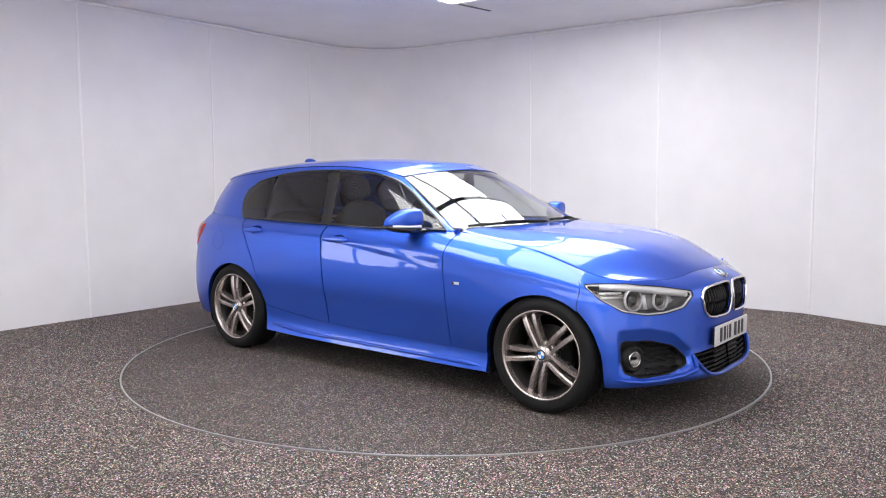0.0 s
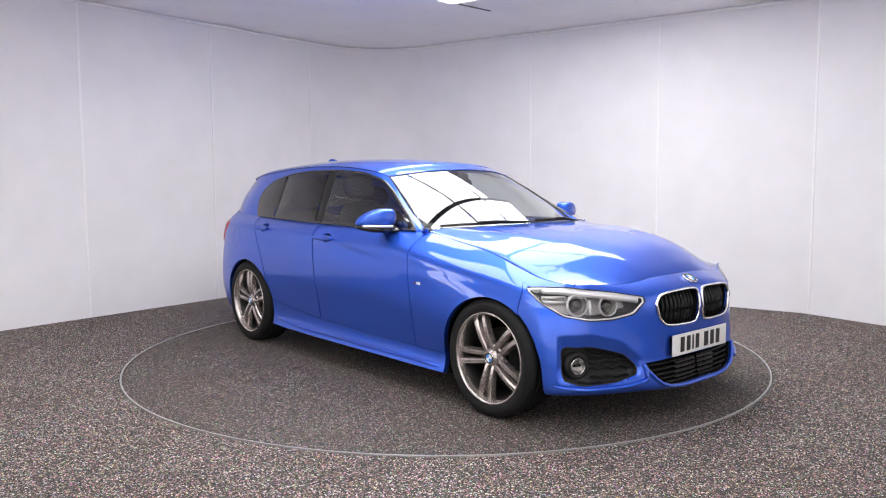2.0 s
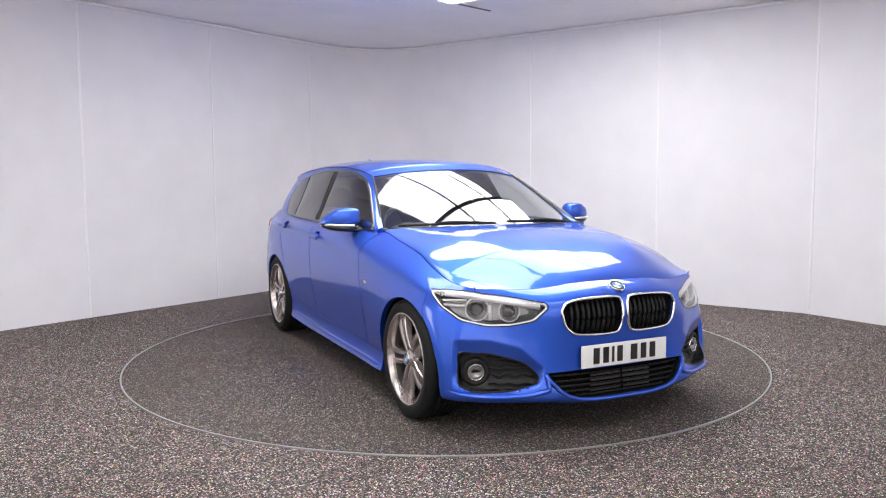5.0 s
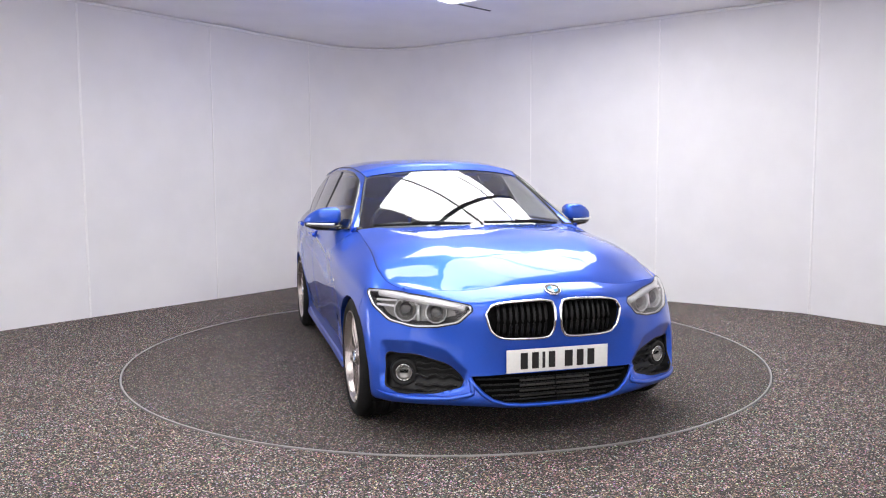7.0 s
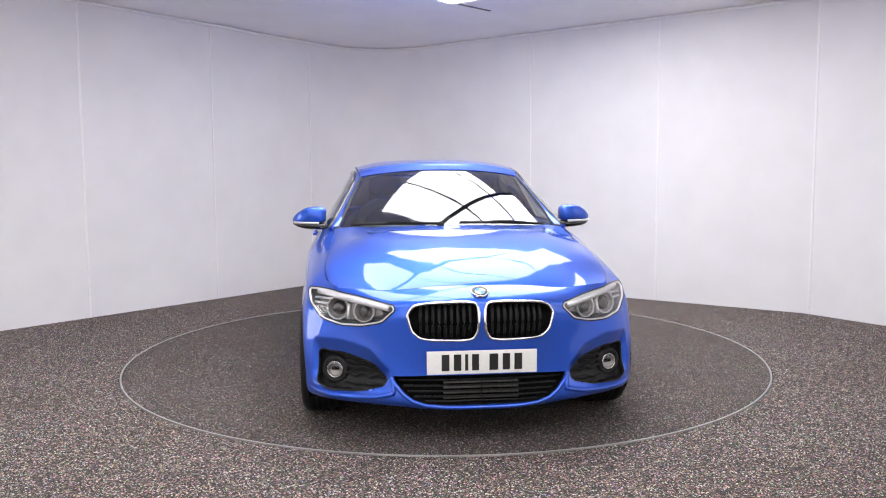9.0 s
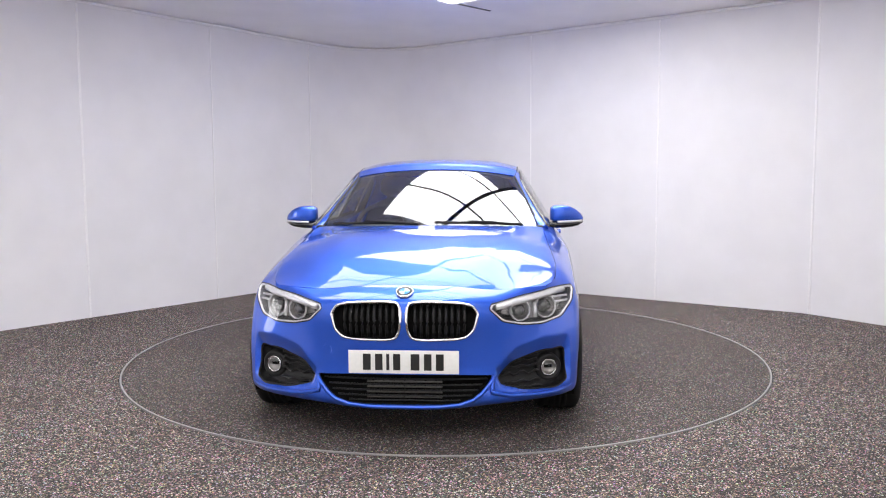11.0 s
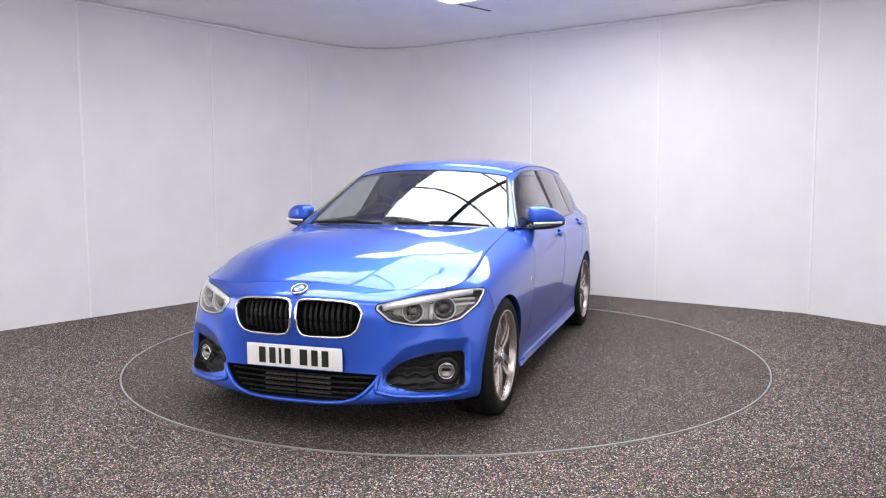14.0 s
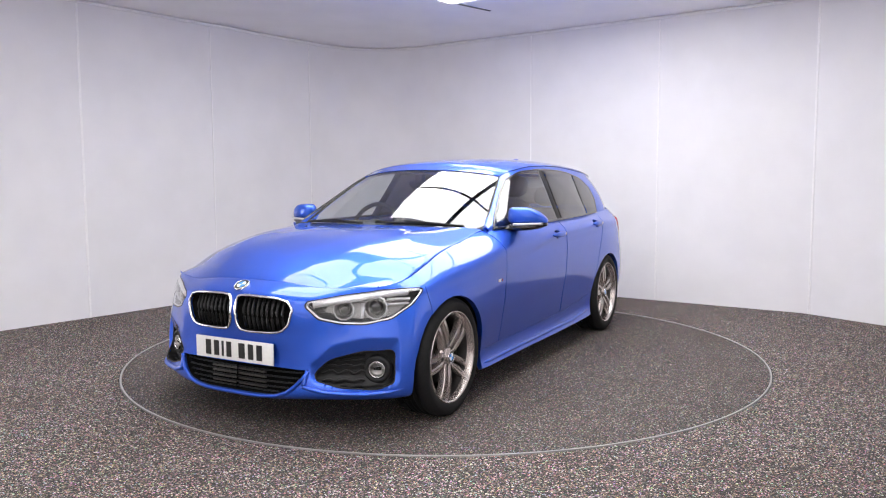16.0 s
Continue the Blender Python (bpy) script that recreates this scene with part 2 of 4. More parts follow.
def snap(poly, x, y, sx, sy, reach):
    """Move points that lie within reach of the polygon's outline onto it (metric scale sx, sy)."""
    q = np.array(poly)
    best = np.full(x.shape, 1e9)
    bx, by = x.copy(), y.copy()
    for i in range(len(q)):
        a, b = q[i], q[(i + 1) % len(q)]
        d = (b - a) * (sx, sy)
        px, py = (x - a[0]) * sx, (y - a[1]) * sy
        t = np.clip((px * d[0] + py * d[1]) / (d @ d + 1e-12), 0, 1)
        dist = np.hypot(px - t * d[0], py - t * d[1])
        hit = dist < best
        best = np.where(hit, dist, best)
        bx = np.where(hit, a[0] + t * (b[0] - a[0]), bx)
        by = np.where(hit, a[1] + t * (b[1] - a[1]), by)
    on = best < reach
    return np.where(on, bx, x), np.where(on, by, y)


def rounded(poly, steps=4, amount=0.25):
    """Cut and round a polygon's corners."""
    q = np.array(poly, float)
    out = []
    for i in range(len(q)):
        a, b, c = q[i - 1], q[i], q[(i + 1) % len(q)]
        p0, p2 = b + (a - b) * amount, b + (c - b) * amount
        for k in range(steps + 1):
            t = k / steps
            out.append((1 - t) ** 2 * p0 + 2 * t * (1 - t) * b + t**2 * p2)
    return np.array(out)


def sheet(net, grids, holes=(), sx=0.3, sy=0.12, lip=0.012, reach=0.006, side=1, offset=0.0, both=False):
    """A panel of the net from grids of (u, v), with holes cut and the edges folded in. both: also its mirror image, in the same mesh."""
    bm = bmesh.new()
    way = bm.verts.layers.float_vector.new("way")
    for U, V in grids:
        U, V = U.copy(), V.copy()
        for poly in holes:
            U, V = snap(poly, U, V, sx, sy, reach)
        P = net.at(U, V)
        turn = np.cross(P[1:, :-1] - P[:-1, :-1], P[:-1, 1:] - P[:-1, :-1])
        if (turn * net.normal(U, V)[:-1, :-1]).sum() < 0:
            U, V, P = U[::-1], V[::-1], P[::-1]
        if offset:
            P = P + net.normal(U, V) * offset
        for flip in ((1, -1) if both else (side,)):
            vs = [[bm.verts.new((p[0], p[1] * flip, p[2])) for p in row] for row in P]
            N = net.normal(U, V)
            for i in range(U.shape[0]):
                for j in range(U.shape[1]):
                    vs[i][j][way] = Vector((N[i, j, 0], N[i, j, 1] * flip, N[i, j, 2]))
            cu = (U[:-1, :-1] + U[1:, :-1] + U[:-1, 1:] + U[1:, 1:]) / 4
            cv = (V[:-1, :-1] + V[1:, :-1] + V[:-1, 1:] + V[1:, 1:]) / 4
            gone = np.zeros(cu.shape, bool)
            for poly in holes:
                gone |= inside(poly, cu, cv)
            for i in range(U.shape[0] - 1):
                for j in range(U.shape[1] - 1):
                    if gone[i, j]:
                        continue
                    f = (vs[i][j], vs[i + 1][j], vs[i + 1][j + 1], vs[i][j + 1])
                    bm.faces.new(f if flip > 0 else f[::-1])
    bmesh.ops.delete(bm, geom=[v for v in bm.verts if not v.link_faces], context="VERTS")
    bmesh.ops.remove_doubles(bm, verts=bm.verts, dist=2e-4)
    flat = [f for f in bm.faces if f.calc_area() < 1e-9]
    if flat:
        bmesh.ops.delete(bm, geom=flat, context="FACES_ONLY")
    bm.normal_update()
    if lip:
        edges = [(e.verts[0], e.verts[1]) for e in bm.edges if e.is_boundary]
        made = {}
        for pair in edges:
            for v in pair:
                if v not in made:
                    made[v] = (v.co.copy(), v.co - v[way] * lip)
        made = {v: (bm.verts.new(p), bm.verts.new(q)) for v, (p, q) in made.items()}
        bm.verts.index_update()
        for a, b in edges:
            bm.faces.new((made[a][0], made[b][0], made[b][1], made[a][1]))
    return bm


def filled(net, poly, offset=0.0, rings=8, side=1, rim=0.0, lip=0.0):
    """A patch on the net inside an outline, raised by offset, swelling by rim towards the middle."""
    q = np.array(poly)
    c = q.mean(0)
    bm = bmesh.new()
    loops = []
    for k in range(rings):
        f = 1 - k / rings
        uv = c + (q - c) * f
        P = net.at(uv[:, 0], uv[:, 1]) + net.normal(uv[:, 0], uv[:, 1]) * (offset + rim * (1 - f * f))
        loops.append([bm.verts.new((p[0], p[1] * side, p[2])) for p in P])
    pc = net.at(*c) + net.normal(*c) * (offset + rim)
    mid = bm.verts.new((pc[0], pc[1] * side, pc[2]))
    n = len(q)
    for a, b in zip(loops, loops[1:]):
        for i in range(n):
            bm.faces.new((a[i], a[(i + 1) % n], b[(i + 1) % n], b[i]))
    for i in range(n):
        bm.faces.new((loops[-1][i], loops[-1][(i + 1) % n], mid))
    if lip:
        ns = net.normal(q[:, 0], q[:, 1])
        low = [bm.verts.new(v.co - Vector((d[0], d[1] * side, d[2])) * lip) for v, d in zip(loops[0], ns)]
        for i in range(n):
            e = bm.faces.new((loops[0][i], low[i], low[(i + 1) % n], loops[0][(i + 1) % n]))
    bmesh.ops.recalc_face_normals(bm, faces=bm.faces)
    return bm


def bead(net, uv, radius, side=1, offset=0.0, closed=True, flat=1.0, n=8):
    """A rounded strip on the net along (u, v) points."""
    uv = np.array(uv)
    P = net.at(uv[:, 0], uv[:, 1]) + net.normal(uv[:, 0], uv[:, 1]) * offset
    return tube([(p[0], p[1] * side, p[2]) for p in P], radius, closed, n, flat)


def span(net, left, right, bottom, top, nu, nv, bias=1.0):
    """A grid of (u, v) between two guides u(v) and two limits v(u)."""
    F, H = np.meshgrid(np.linspace(0, 1, nu + 1), np.linspace(0, 1, nv + 1) ** bias, indexing="ij")
    V = np.full(F.shape, 3.5)
    for _ in range(6):
        a, b = left(V), right(V)
        U = a + (b - a) * F
        lo, hi = bottom(U), top(U)
        V = lo + (hi - lo) * H
    return U, V


def guide(net, pts, w=(1, 0, 1), shift=0.0):
    """A guide u(v) through points."""
    q = sorted([tuple(net.find(p, w)[::-1]) for p in pts])
    vs, us = [a for a, _ in q], [b + shift for _, b in q]
    return lambda v: np.interp(v, vs, us)


def limit(net, pts, w=(1, 0, 1), shift=0.0):
    """A limit v(u) through points."""
    q = sorted([tuple(net.find(p, w)) for p in pts])
    us, vs = [a for a, _ in q], [b + shift for _, b in q]
    return lambda u: np.interp(u, us, vs)


# ---- room ----
def room_outline():
    """Plan of the studio: straight walls with rounded corners, going once round."""
    corner = Vector((-0.95, 4.47, 0))
    out = []

    def fillet(a, b, c, r, n=14):
        d1, d2 = (a - b).normalized(), (c - b).normalized()
        ang = d1.angle(d2)
        t = r / math.tan(ang / 2)
        centre = b + (d1 + d2).normalized() * (r / math.sin(ang / 2))
        p, q = b + d1 * t - centre, b + d2 * t - centre
        full = p.angle(q)
        for k in range(n + 1):
            f = k / n
            out.append(centre + (p * math.sin((1 - f) * full) + q * math.sin(f * full)) / math.sin(full))

    right_turn = Vector((3.34, 1.475, 0))
    pts = [corner, right_turn, Vector((4.45, -0.25, 0)), Vector((4.6, -7.6, 0)), Vector((-4.6, -7.6, 0)), Vector((-4.75, -0.5, 0))]
    radii = [0.95, 0.5, 0.8, 0.6, 0.6, 0.8]
    for i, p in enumerate(pts):
        fillet(pts[i - 1], p, pts[(i + 1) % len(pts)], radii[i])
    return out


def build_room():
    loop = room_outline()
    n = len(loop)
    # walls, 0.1 m thick
    bm = bmesh.new()
    inner = [[bm.verts.new((p.x, p.y, z)) for p in loop] for z in (0, CEILING_Z)]
    c = Vector((0, -2, 0))
    outer = [[bm.verts.new((p.x + (p - c).normalized().x * 0.1, p.y + (p - c).normalized().y * 0.1, z)) for p in loop] for z in (0, CEILING_Z)]
    for i in range(n):
        j = (i + 1) % n
        bm.faces.new((inner[0][i], inner[0][j], inner[1][j], inner[1][i]))
        bm.faces.new((outer[0][i], outer[1][i], outer[1][j], outer[0][j]))
        bm.faces.new((inner[1][i], inner[1][j], outer[1][j], outer[1][i]))
        bm.faces.new((inner[0][i], outer[0][i], outer[0][j], inner[0][j]))
    bmesh.ops.recalc_face_normals(bm, faces=bm.faces)
    # the upright faces shade as one smooth sheet, parted from the flat top and foot
    bmesh.ops.split_edges(bm, edges=[e for e in bm.edges if abs(e.verts[0].co.z - e.verts[1].co.z) < 1e-6 and any(abs(f.normal.z) > 0.5 for f in e.link_faces) and any(abs(f.normal.z) < 0.5 for f in e.link_faces)])
    wall = part("wall_north", bm, WALL)
    tagged(wall, "smooth white studio wall panels with a rounded corner", "wall", kind="structure")
    # the floor has a round opening for the turntable
    bm = bmesh.new()
    m = 128
    rings = []
    for r in (TABLE_R + 0.007, 2.9):
        rings.append([bm.verts.new((r * math.cos(2 * math.pi * k / m), r * math.sin(2 * math.pi * k / m), 0)) for k in range(m)])
    far = []
    for k in range(m):
        a = 2 * math.pi * k / m
        s = 9.0 / max(abs(math.cos(a)), abs(math.sin(a)))
        far.append(bm.verts.new((s * math.cos(a), s * math.sin(a), 0)))
    rings.append(far)
    for a, b in zip(rings, rings[1:]):
        for k in range(m):
            bm.faces.new((a[k], b[k], b[(k + 1) % m], a[(k + 1) % m]))
    floor = part("floor", bm, FLOOR, smooth=False)
    tagged(floor, "dark grey floor covering with pale and coloured flecks", "floor", kind="structure")
    # ceiling
    bm = bmesh.new()
    top = bm.faces.new([bm.verts.new((p.x * 1.02, p.y * 1.02, CEILING_Z)) for p in loop])
    up = bmesh.ops.extrude_face_region(bm, geom=[top])
    bmesh.ops.translate(bm, vec=(0, 0, 0.08), verts=[v for v in up["geom"] if isinstance(v, bmesh.types.BMVert)])
    bmesh.ops.recalc_face_normals(bm, faces=bm.faces)
    ceiling = part("ceiling", bm, CEIL, smooth=False)
    tagged(ceiling, "plain white studio ceiling", "ceiling", kind="structure")
    # trim where wall meets ceiling
    bm = tube([(p.x * 0.998, p.y * 0.998, CEILING_Z - 0.02) for p in loop], 0.013, True, 6)
    tagged(part("trim", bm, SEAM), "thin white strip under the ceiling", "trim", kind="structure")
    # joint strips between wall panels
    for x, y, w in ((-3.325, 1.43, 0.02), (-2.425, 2.52, 0.012), (-1.585, 3.61, 0.012), (0.965, 3.115, 0.009), (2.18, 2.29, 0.016), (3.37, 1.42, 0.018), (-4.2, 0.25, 0.03)):
        # set on the wall's face nearest to the given place
        best = None
        for i in range(n):
            a, b = loop[i], loop[(i + 1) % n]
            d = b - a
            t = max(0, min(1, (Vector((x, y, 0)) - a).dot(d) / d.length_squared))
            q = a + d * t
            if best is None or (q - Vector((x, y, 0))).length < best[0]:
                best = ((q - Vector((x, y, 0))).length, q, d.normalized())
        q, d = best[1], best[2]
        rot = Matrix.Rotation(math.atan2(d.y, d.x), 4, "Z")
        bm = boxed(0, 0, 0, w, 0.014, CEILING_Z - 0.04, bevel=0.002)
        ob = part("joint_strip", bm, SEAM, wall)
        ob.matrix_basis = Matrix.Translation((q.x, q.y, CEILING_Z / 2 - 0.02)) @ rot


TABLE_R = 2.2472


def build_turntable():
    table = new("turntable")
    tagged(table, "round flush turntable covered in dark flecked carpet", "turntable")
    bm = lathe([(0.0001, 0.0), (0.8, 0.0), (1.6, 0.0), (TABLE_R - 0.012, 0.0), (TABLE_R - 0.012, -0.06), (0.0001, -0.06)], 160, "Z")
    part("deck", bm, TABLE, table, smooth=False)
    bm = lathe([(TABLE_R - 0.010, -0.05), (TABLE_R - 0.010, 0.003), (TABLE_R - 0.0085, 0.0045), (TABLE_R, 0.0045), (TABLE_R + 0.0015, 0.003), (TABLE_R + 0.0015, -0.05)], 160, "Z", True)
    part("edge_ring", bm, RING, table, "thin bright metal edge ring", smooth=False)
    return table


# the lit ceiling field: corner, extents along the two room axes
FIELD = Vector((0.08, 1.665, 0))
FIELD_L, FIELD_R = 3.6, 2.4


def build_ceiling_light():
    light = new("ceiling_light")
    tagged(light, "large white lit ceiling field with dark dividing bars", "ceiling light")
    rot = Matrix(((AX_L.x, AX_R.x, 0, 0), (AX_L.y, AX_R.y, 0, 0), (0, 0, 1, 0), (0, 0, 0, 1)))

    def spot(a, b):
        p = FIELD - AX_L * a + AX_R * b
        return p.x, p.y

    def slab(name, a0, a1, b0, b1, z0, z1, mat, label=""):
        bm = bmesh.new()
        low = [bm.verts.new((*spot(a, b), z0)) for a, b in ((a0, b0), (a1, b0), (a1, b1), (a0, b1))]
        high = [bm.verts.new((*spot(a, b), z1)) for a, b in ((a0, b0), (a1, b0), (a1, b1), (a0, b1))]
        bm.faces.new(low[::-1])
        bm.faces.new(high)
        for i in range(4):
            bm.faces.new((low[i], low[(i + 1) % 4], high[(i + 1) % 4], high[i]))
        bmesh.ops.recalc_face_normals(bm, faces=bm.faces)
        return part(name, bm, mat, light, label, smooth=False)

    # two bays beside the beam; the one next to the left wall has an unlit stretch
    beam, half = 1.20, 0.035
    for b0, b1, bays in ((0, beam - half, ((0, 0.26, 1.06, 1.85), (2.5, 3.05, FIELD_L))), (beam + half, FIELD_R, ((-0.54, 0.26, 1.06, 1.86, 2.66, 3.46),))):
        for cuts in bays:
            for a0, a1 in zip(cuts, cuts[1:]):
                slab("diffuser", a0 + 0.02, a1 - 0.02, b0, b1, CEILING_Z - 0.012, CEILING_Z - 0.006, LIGHT, "glowing white diffuser panel")
            for a in cuts[1:-1]:
                slab("divider", a - 0.02, a + 0.02, b0, b1, CEILING_Z - 0.016, CEILING_Z - 0.006, BAR, "thin dark divider")
    slab("beam", -0.54, FIELD_L, beam - half, beam + half, CEILING_Z - 0.03, CEILING_Z - 0.005, BAR, "thick dark beam")


def build_unseen_lights():
    """Added fill: lit ceiling over the camera's end, two wall panels; lit west window."""
    # fill panels added out of view to brighten walls and floor
    for x in (-3.2, -1.0, 1.2):
        lamp = new("ceiling_light")
        tagged(lamp, "square white fill panel added to the unseen ceiling", "ceiling light", "ceiling lights over the camera")
        bm = boxed(0, 0, 0, 1.9, 2.6, 0.03, 0.004)
        part("diffuser", bm, LAMP, lamp, smooth=False)
        for sx in (-1, 1):
            part("frame", boxed(sx * 0.965, 0, 0, 0.03, 2.66, 0.04, 0.004), SEAM, lamp, smooth=False)
        for sy in (-1, 1):
            part("frame", boxed(0, sy * 1.315, 0, 1.9, 0.03, 0.04, 0.004), SEAM, lamp, smooth=False)
        lamp.location = (x, -4.9, CEILING_Z - 0.021)

    # builds the west window, and the added fill panels in the same form
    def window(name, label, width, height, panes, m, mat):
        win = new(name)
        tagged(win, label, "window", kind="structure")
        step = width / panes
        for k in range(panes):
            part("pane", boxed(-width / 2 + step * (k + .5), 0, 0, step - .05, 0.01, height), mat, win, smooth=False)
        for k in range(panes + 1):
            part("pane_bar", boxed(-width / 2 + step * k, 0, 0, 0.05, 0.05, height + .1, 0.006), SEAM, win, smooth=False)
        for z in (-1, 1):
            part("pane_frame", boxed(0, 0, z * (height / 2 + .025), width - .05, 0.05, 0.05, 0.006), SEAM, win, smooth=False)
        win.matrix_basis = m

    # added fill panel behind the camera, no known window
    window("fill_panel_1", "wide frosted fill light panel added in the end wall", 8.2, 2.1, 6, pose(0, -7.57, 1.55), FILL_PANE)
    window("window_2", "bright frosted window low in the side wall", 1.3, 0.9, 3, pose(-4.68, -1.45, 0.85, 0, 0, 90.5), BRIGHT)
    # added fill panel, out of view, that brightens the left wall
    window("fill_panel_2", "tall frosted fill light panel added in the side wall", 4.2, 1.8, 5, pose(4.46, -2.9, 1.65, 0, 0, 90), FILL_PANE)
    slot = part("ceiling_slot", boxed(0, 0, 0, 0.43, 0.02, 0.006), BAR, smooth=False)
    tagged(slot, "thin dark slot in the white ceiling", "slot", kind="structure")
    slot.matrix_basis = pose(0.294, 1.849, CEILING_Z - 0.004, 0, 0, 44.4)


build_room()
turntable = build_turntable()
build_ceiling_light()
build_unseen_lights()

# ---- the car ----
car = new("car")
tagged(car, "blue metallic five-door hatchback with grey alloy wheels on the turntable", "car")

# half body from nose centre round the side to tail centre; eight rows from the lower edge to hood edge or belt
BODY_POINTS = [
    [(1.985, 0, .185), (2.072, 0, .200), (2.058, 0, .33), (2.052, 0, .41), (2.058, 0, .50), (2.066, 0, .60), (2.035, 0, .705), (1.932, 0, .755)],
    [(1.983, .215, .185), (2.068, .22, .200), (2.050, .22, .33), (2.048, .22, .41), (2.054, .22, .50), (2.060, .22, .60), (2.030, .22, .702), (1.927, .22, .751)],
    [(1.955, .40, .190), (2.030, .42, .215), (2.012, .42, .33), (2.005, .42, .41), (2.000, .42, .50), (1.998, .42, .60), (1.975, .42, .685), (1.897, .42, .731)],
    [(1.875, .545, .195), (1.945, .585, .210), (1.928, .59, .33), (1.922, .59, .41), (1.910, .585, .50), (1.905, .575, .60), (1.880, .57, .69), (1.824, .60, .733)],
    [(1.80, .665, .197), (1.868, .715, .208), (1.858, .72, .33), (1.850, .72, .41), (1.838, .71, .50), (1.820, .70, .60), (1.795, .69, .69), (1.768, .682, .734)],
    [(1.725, .755, .197), (1.772, .805, .206), (1.768, .812, .33), (1.758, .812, .41), (1.740, .81, .50), (1.715, .80, .60), (1.675, .785, .69), (1.622, .737, .753)],
    [(1.655, .812, .197), (1.665, .848, .215), (1.662, .858, .33), (1.655, .863, .41), (1.640, .863, .50), (1.610, .86, .60), (1.565, .83, .715), (1.462, .754, .801)],
    [(1.345, .845, .19), (1.345, .862, .26), (1.345, .874, .34), (1.345, .884, .43), (1.345, .889, .52), (1.345, .887, .62), (1.320, .845, .765), (1.242, .742, .864)],
    [(1.000, .842, .175), (1.000, .862, .26), (1.000, .876, .35), (1.000, .884, .44), (1.000, .889, .53), (1.000, .890, .64), (.985, .865, .81), (.960, .732, .910)],
    [(.700, .835, .17), (.700, .862, .26), (.700, .870, .35), (.700, .875, .44), (.700, .882, .54), (.700, .888, .66), (.700, .872, .852), (.700, .735, .950)],
    [(.350, .832, .17), (.350, .862, .26), (.350, .866, .35), (.350, .870, .45), (.350, .880, .56), (.350, .886, .69), (.350, .874, .868), (.350, .812, .948)],
    [(-.350, .830, .17), (-.350, .860, .26), (-.350, .864, .36), (-.350, .868, .46), (-.350, .879, .57), (-.350, .886, .71), (-.350, .876, .886), (-.350, .808, .955)],
    [(-.900, .832, .18), (-.900, .862, .27), (-.900, .868, .37), (-.900, .876, .47), (-.900, .886, .59), (-.900, .890, .73), (-.900, .876, .900), (-.900, .796, .965)],
    [(-1.345, .842, .20), (-1.345, .868, .30), (-1.345, .882, .40), (-1.345, .890, .50), (-1.345, .895, .62), (-1.345, .894, .76), (-1.345, .868, .912), (-1.345, .775, .982)],
    [(-1.700, .830, .22), (-1.700, .855, .32), (-1.700, .868, .42), (-1.700, .874, .52), (-1.700, .872, .64), (-1.700, .862, .78), (-1.700, .830, .92), (-1.700, .752, 1.00)],
    [(-1.960, .770, .24), (-1.970, .795, .34), (-1.975, .805, .43), (-1.975, .806, .53), (-1.970, .800, .65), (-1.960, .785, .79), (-1.940, .750, .93), (-1.900, .680, 1.01)],
    [(-2.120, .600, .25), (-2.140, .615, .35), (-2.145, .620, .44), (-2.145, .62, .54), (-2.130, .610, .66), (-2.110, .600, .80), (-2.080, .570, .94), (-2.030, .520, 1.02)],
    [(-2.190, .300, .25), (-2.210, .300, .35), (-2.215, .300, .44), (-2.215, .30, .54), (-2.200, .300, .66), (-2.180, .300, .80), (-2.150, .290, .94), (-2.090, .270, 1.03)],
    [(-2.200, 0, .25), (-2.220, 0, .35), (-2.225, 0, .44), (-2.225, 0, .54), (-2.210, 0, .66), (-2.190, 0, .80), (-2.160, 0, .94), (-2.100, 0, 1.03)],
]
for col, points in enumerate(BODY_POINTS):
    p5, p6 = np.array(points[5]), np.array(points[6])
    points.insert(6, tuple((9 * (p5 + p6) - np.array(points[4]) - np.array(points[7])) / 16))
    if col > 14:
        points[:] = [(x + .035, y, z) for x, y, z in points]
    if 8 <= col <= 12:
        points[0] = (points[0][0], points[0][1] + .030, points[0][2])
        lean = (.4, 1, 1, 1, .8)[col - 8]
        for row, tuck in ((1, .018), (2, .014), (3, .006)):
            points[row] = (points[row][0], points[row][1] - tuck * lean, points[row][2])
BODY = Net(BODY_POINTS, True, True)

ARCH_R, ARCH_Z, AXLE = 0.360, 0.300, 1.345


def arch(xc):
    """Limit v(u) along a wheel opening."""
    pts = []
    for k in range(0, 33):
        a = math.pi * k / 32
        pts.append((xc + ARCH_R * math.cos(a), 0.88, ARCH_Z + ARCH_R * 0.965 * math.sin(a)))
    return limit(BODY, pts)


def low(u):
    return np.zeros_like(u)


def high(u):
    return np.full_like(u, 8.0)


G = 0.009
arch_f, arch_r = arch(AXLE), arch(-AXLE)
SILL = [(-.99, .88, .366), (-.7, .87, .328), (-.42, .87, .303), (.3, .87, .286), (.99, .87, .277)]
sill_top, door_low = limit(BODY, SILL, shift=-0.012), limit(BODY, SILL, shift=0.02)
WING_CUT = [(1.555, .82, .72), (1.560, .86, .62), (1.561, .86, .585)]
bumper_end = guide(BODY, WING_CUT + [(1.616, .86, .53), (1.660, .86, .46), (1.695, .86, .37), (1.705, .85, .300), (1.705, .85, .19)], shift=-G)
wing_front = guide(BODY, [(1.47, .76, .80)] + WING_CUT + [(1.561, .86, .50)], shift=G)
DOOR_F = [(.700, .74, .95), (.688, .85, .90), (.690, .88, .70), (.705, .88, .50), (.715, .87, .28), (.715, .87, .2)]
DOOR_B = [(-.372, .81, .957), (-.372, .87, .88), (-.360, .88, .65), (-.338, .87, .30), (-.338, .87, .2)]
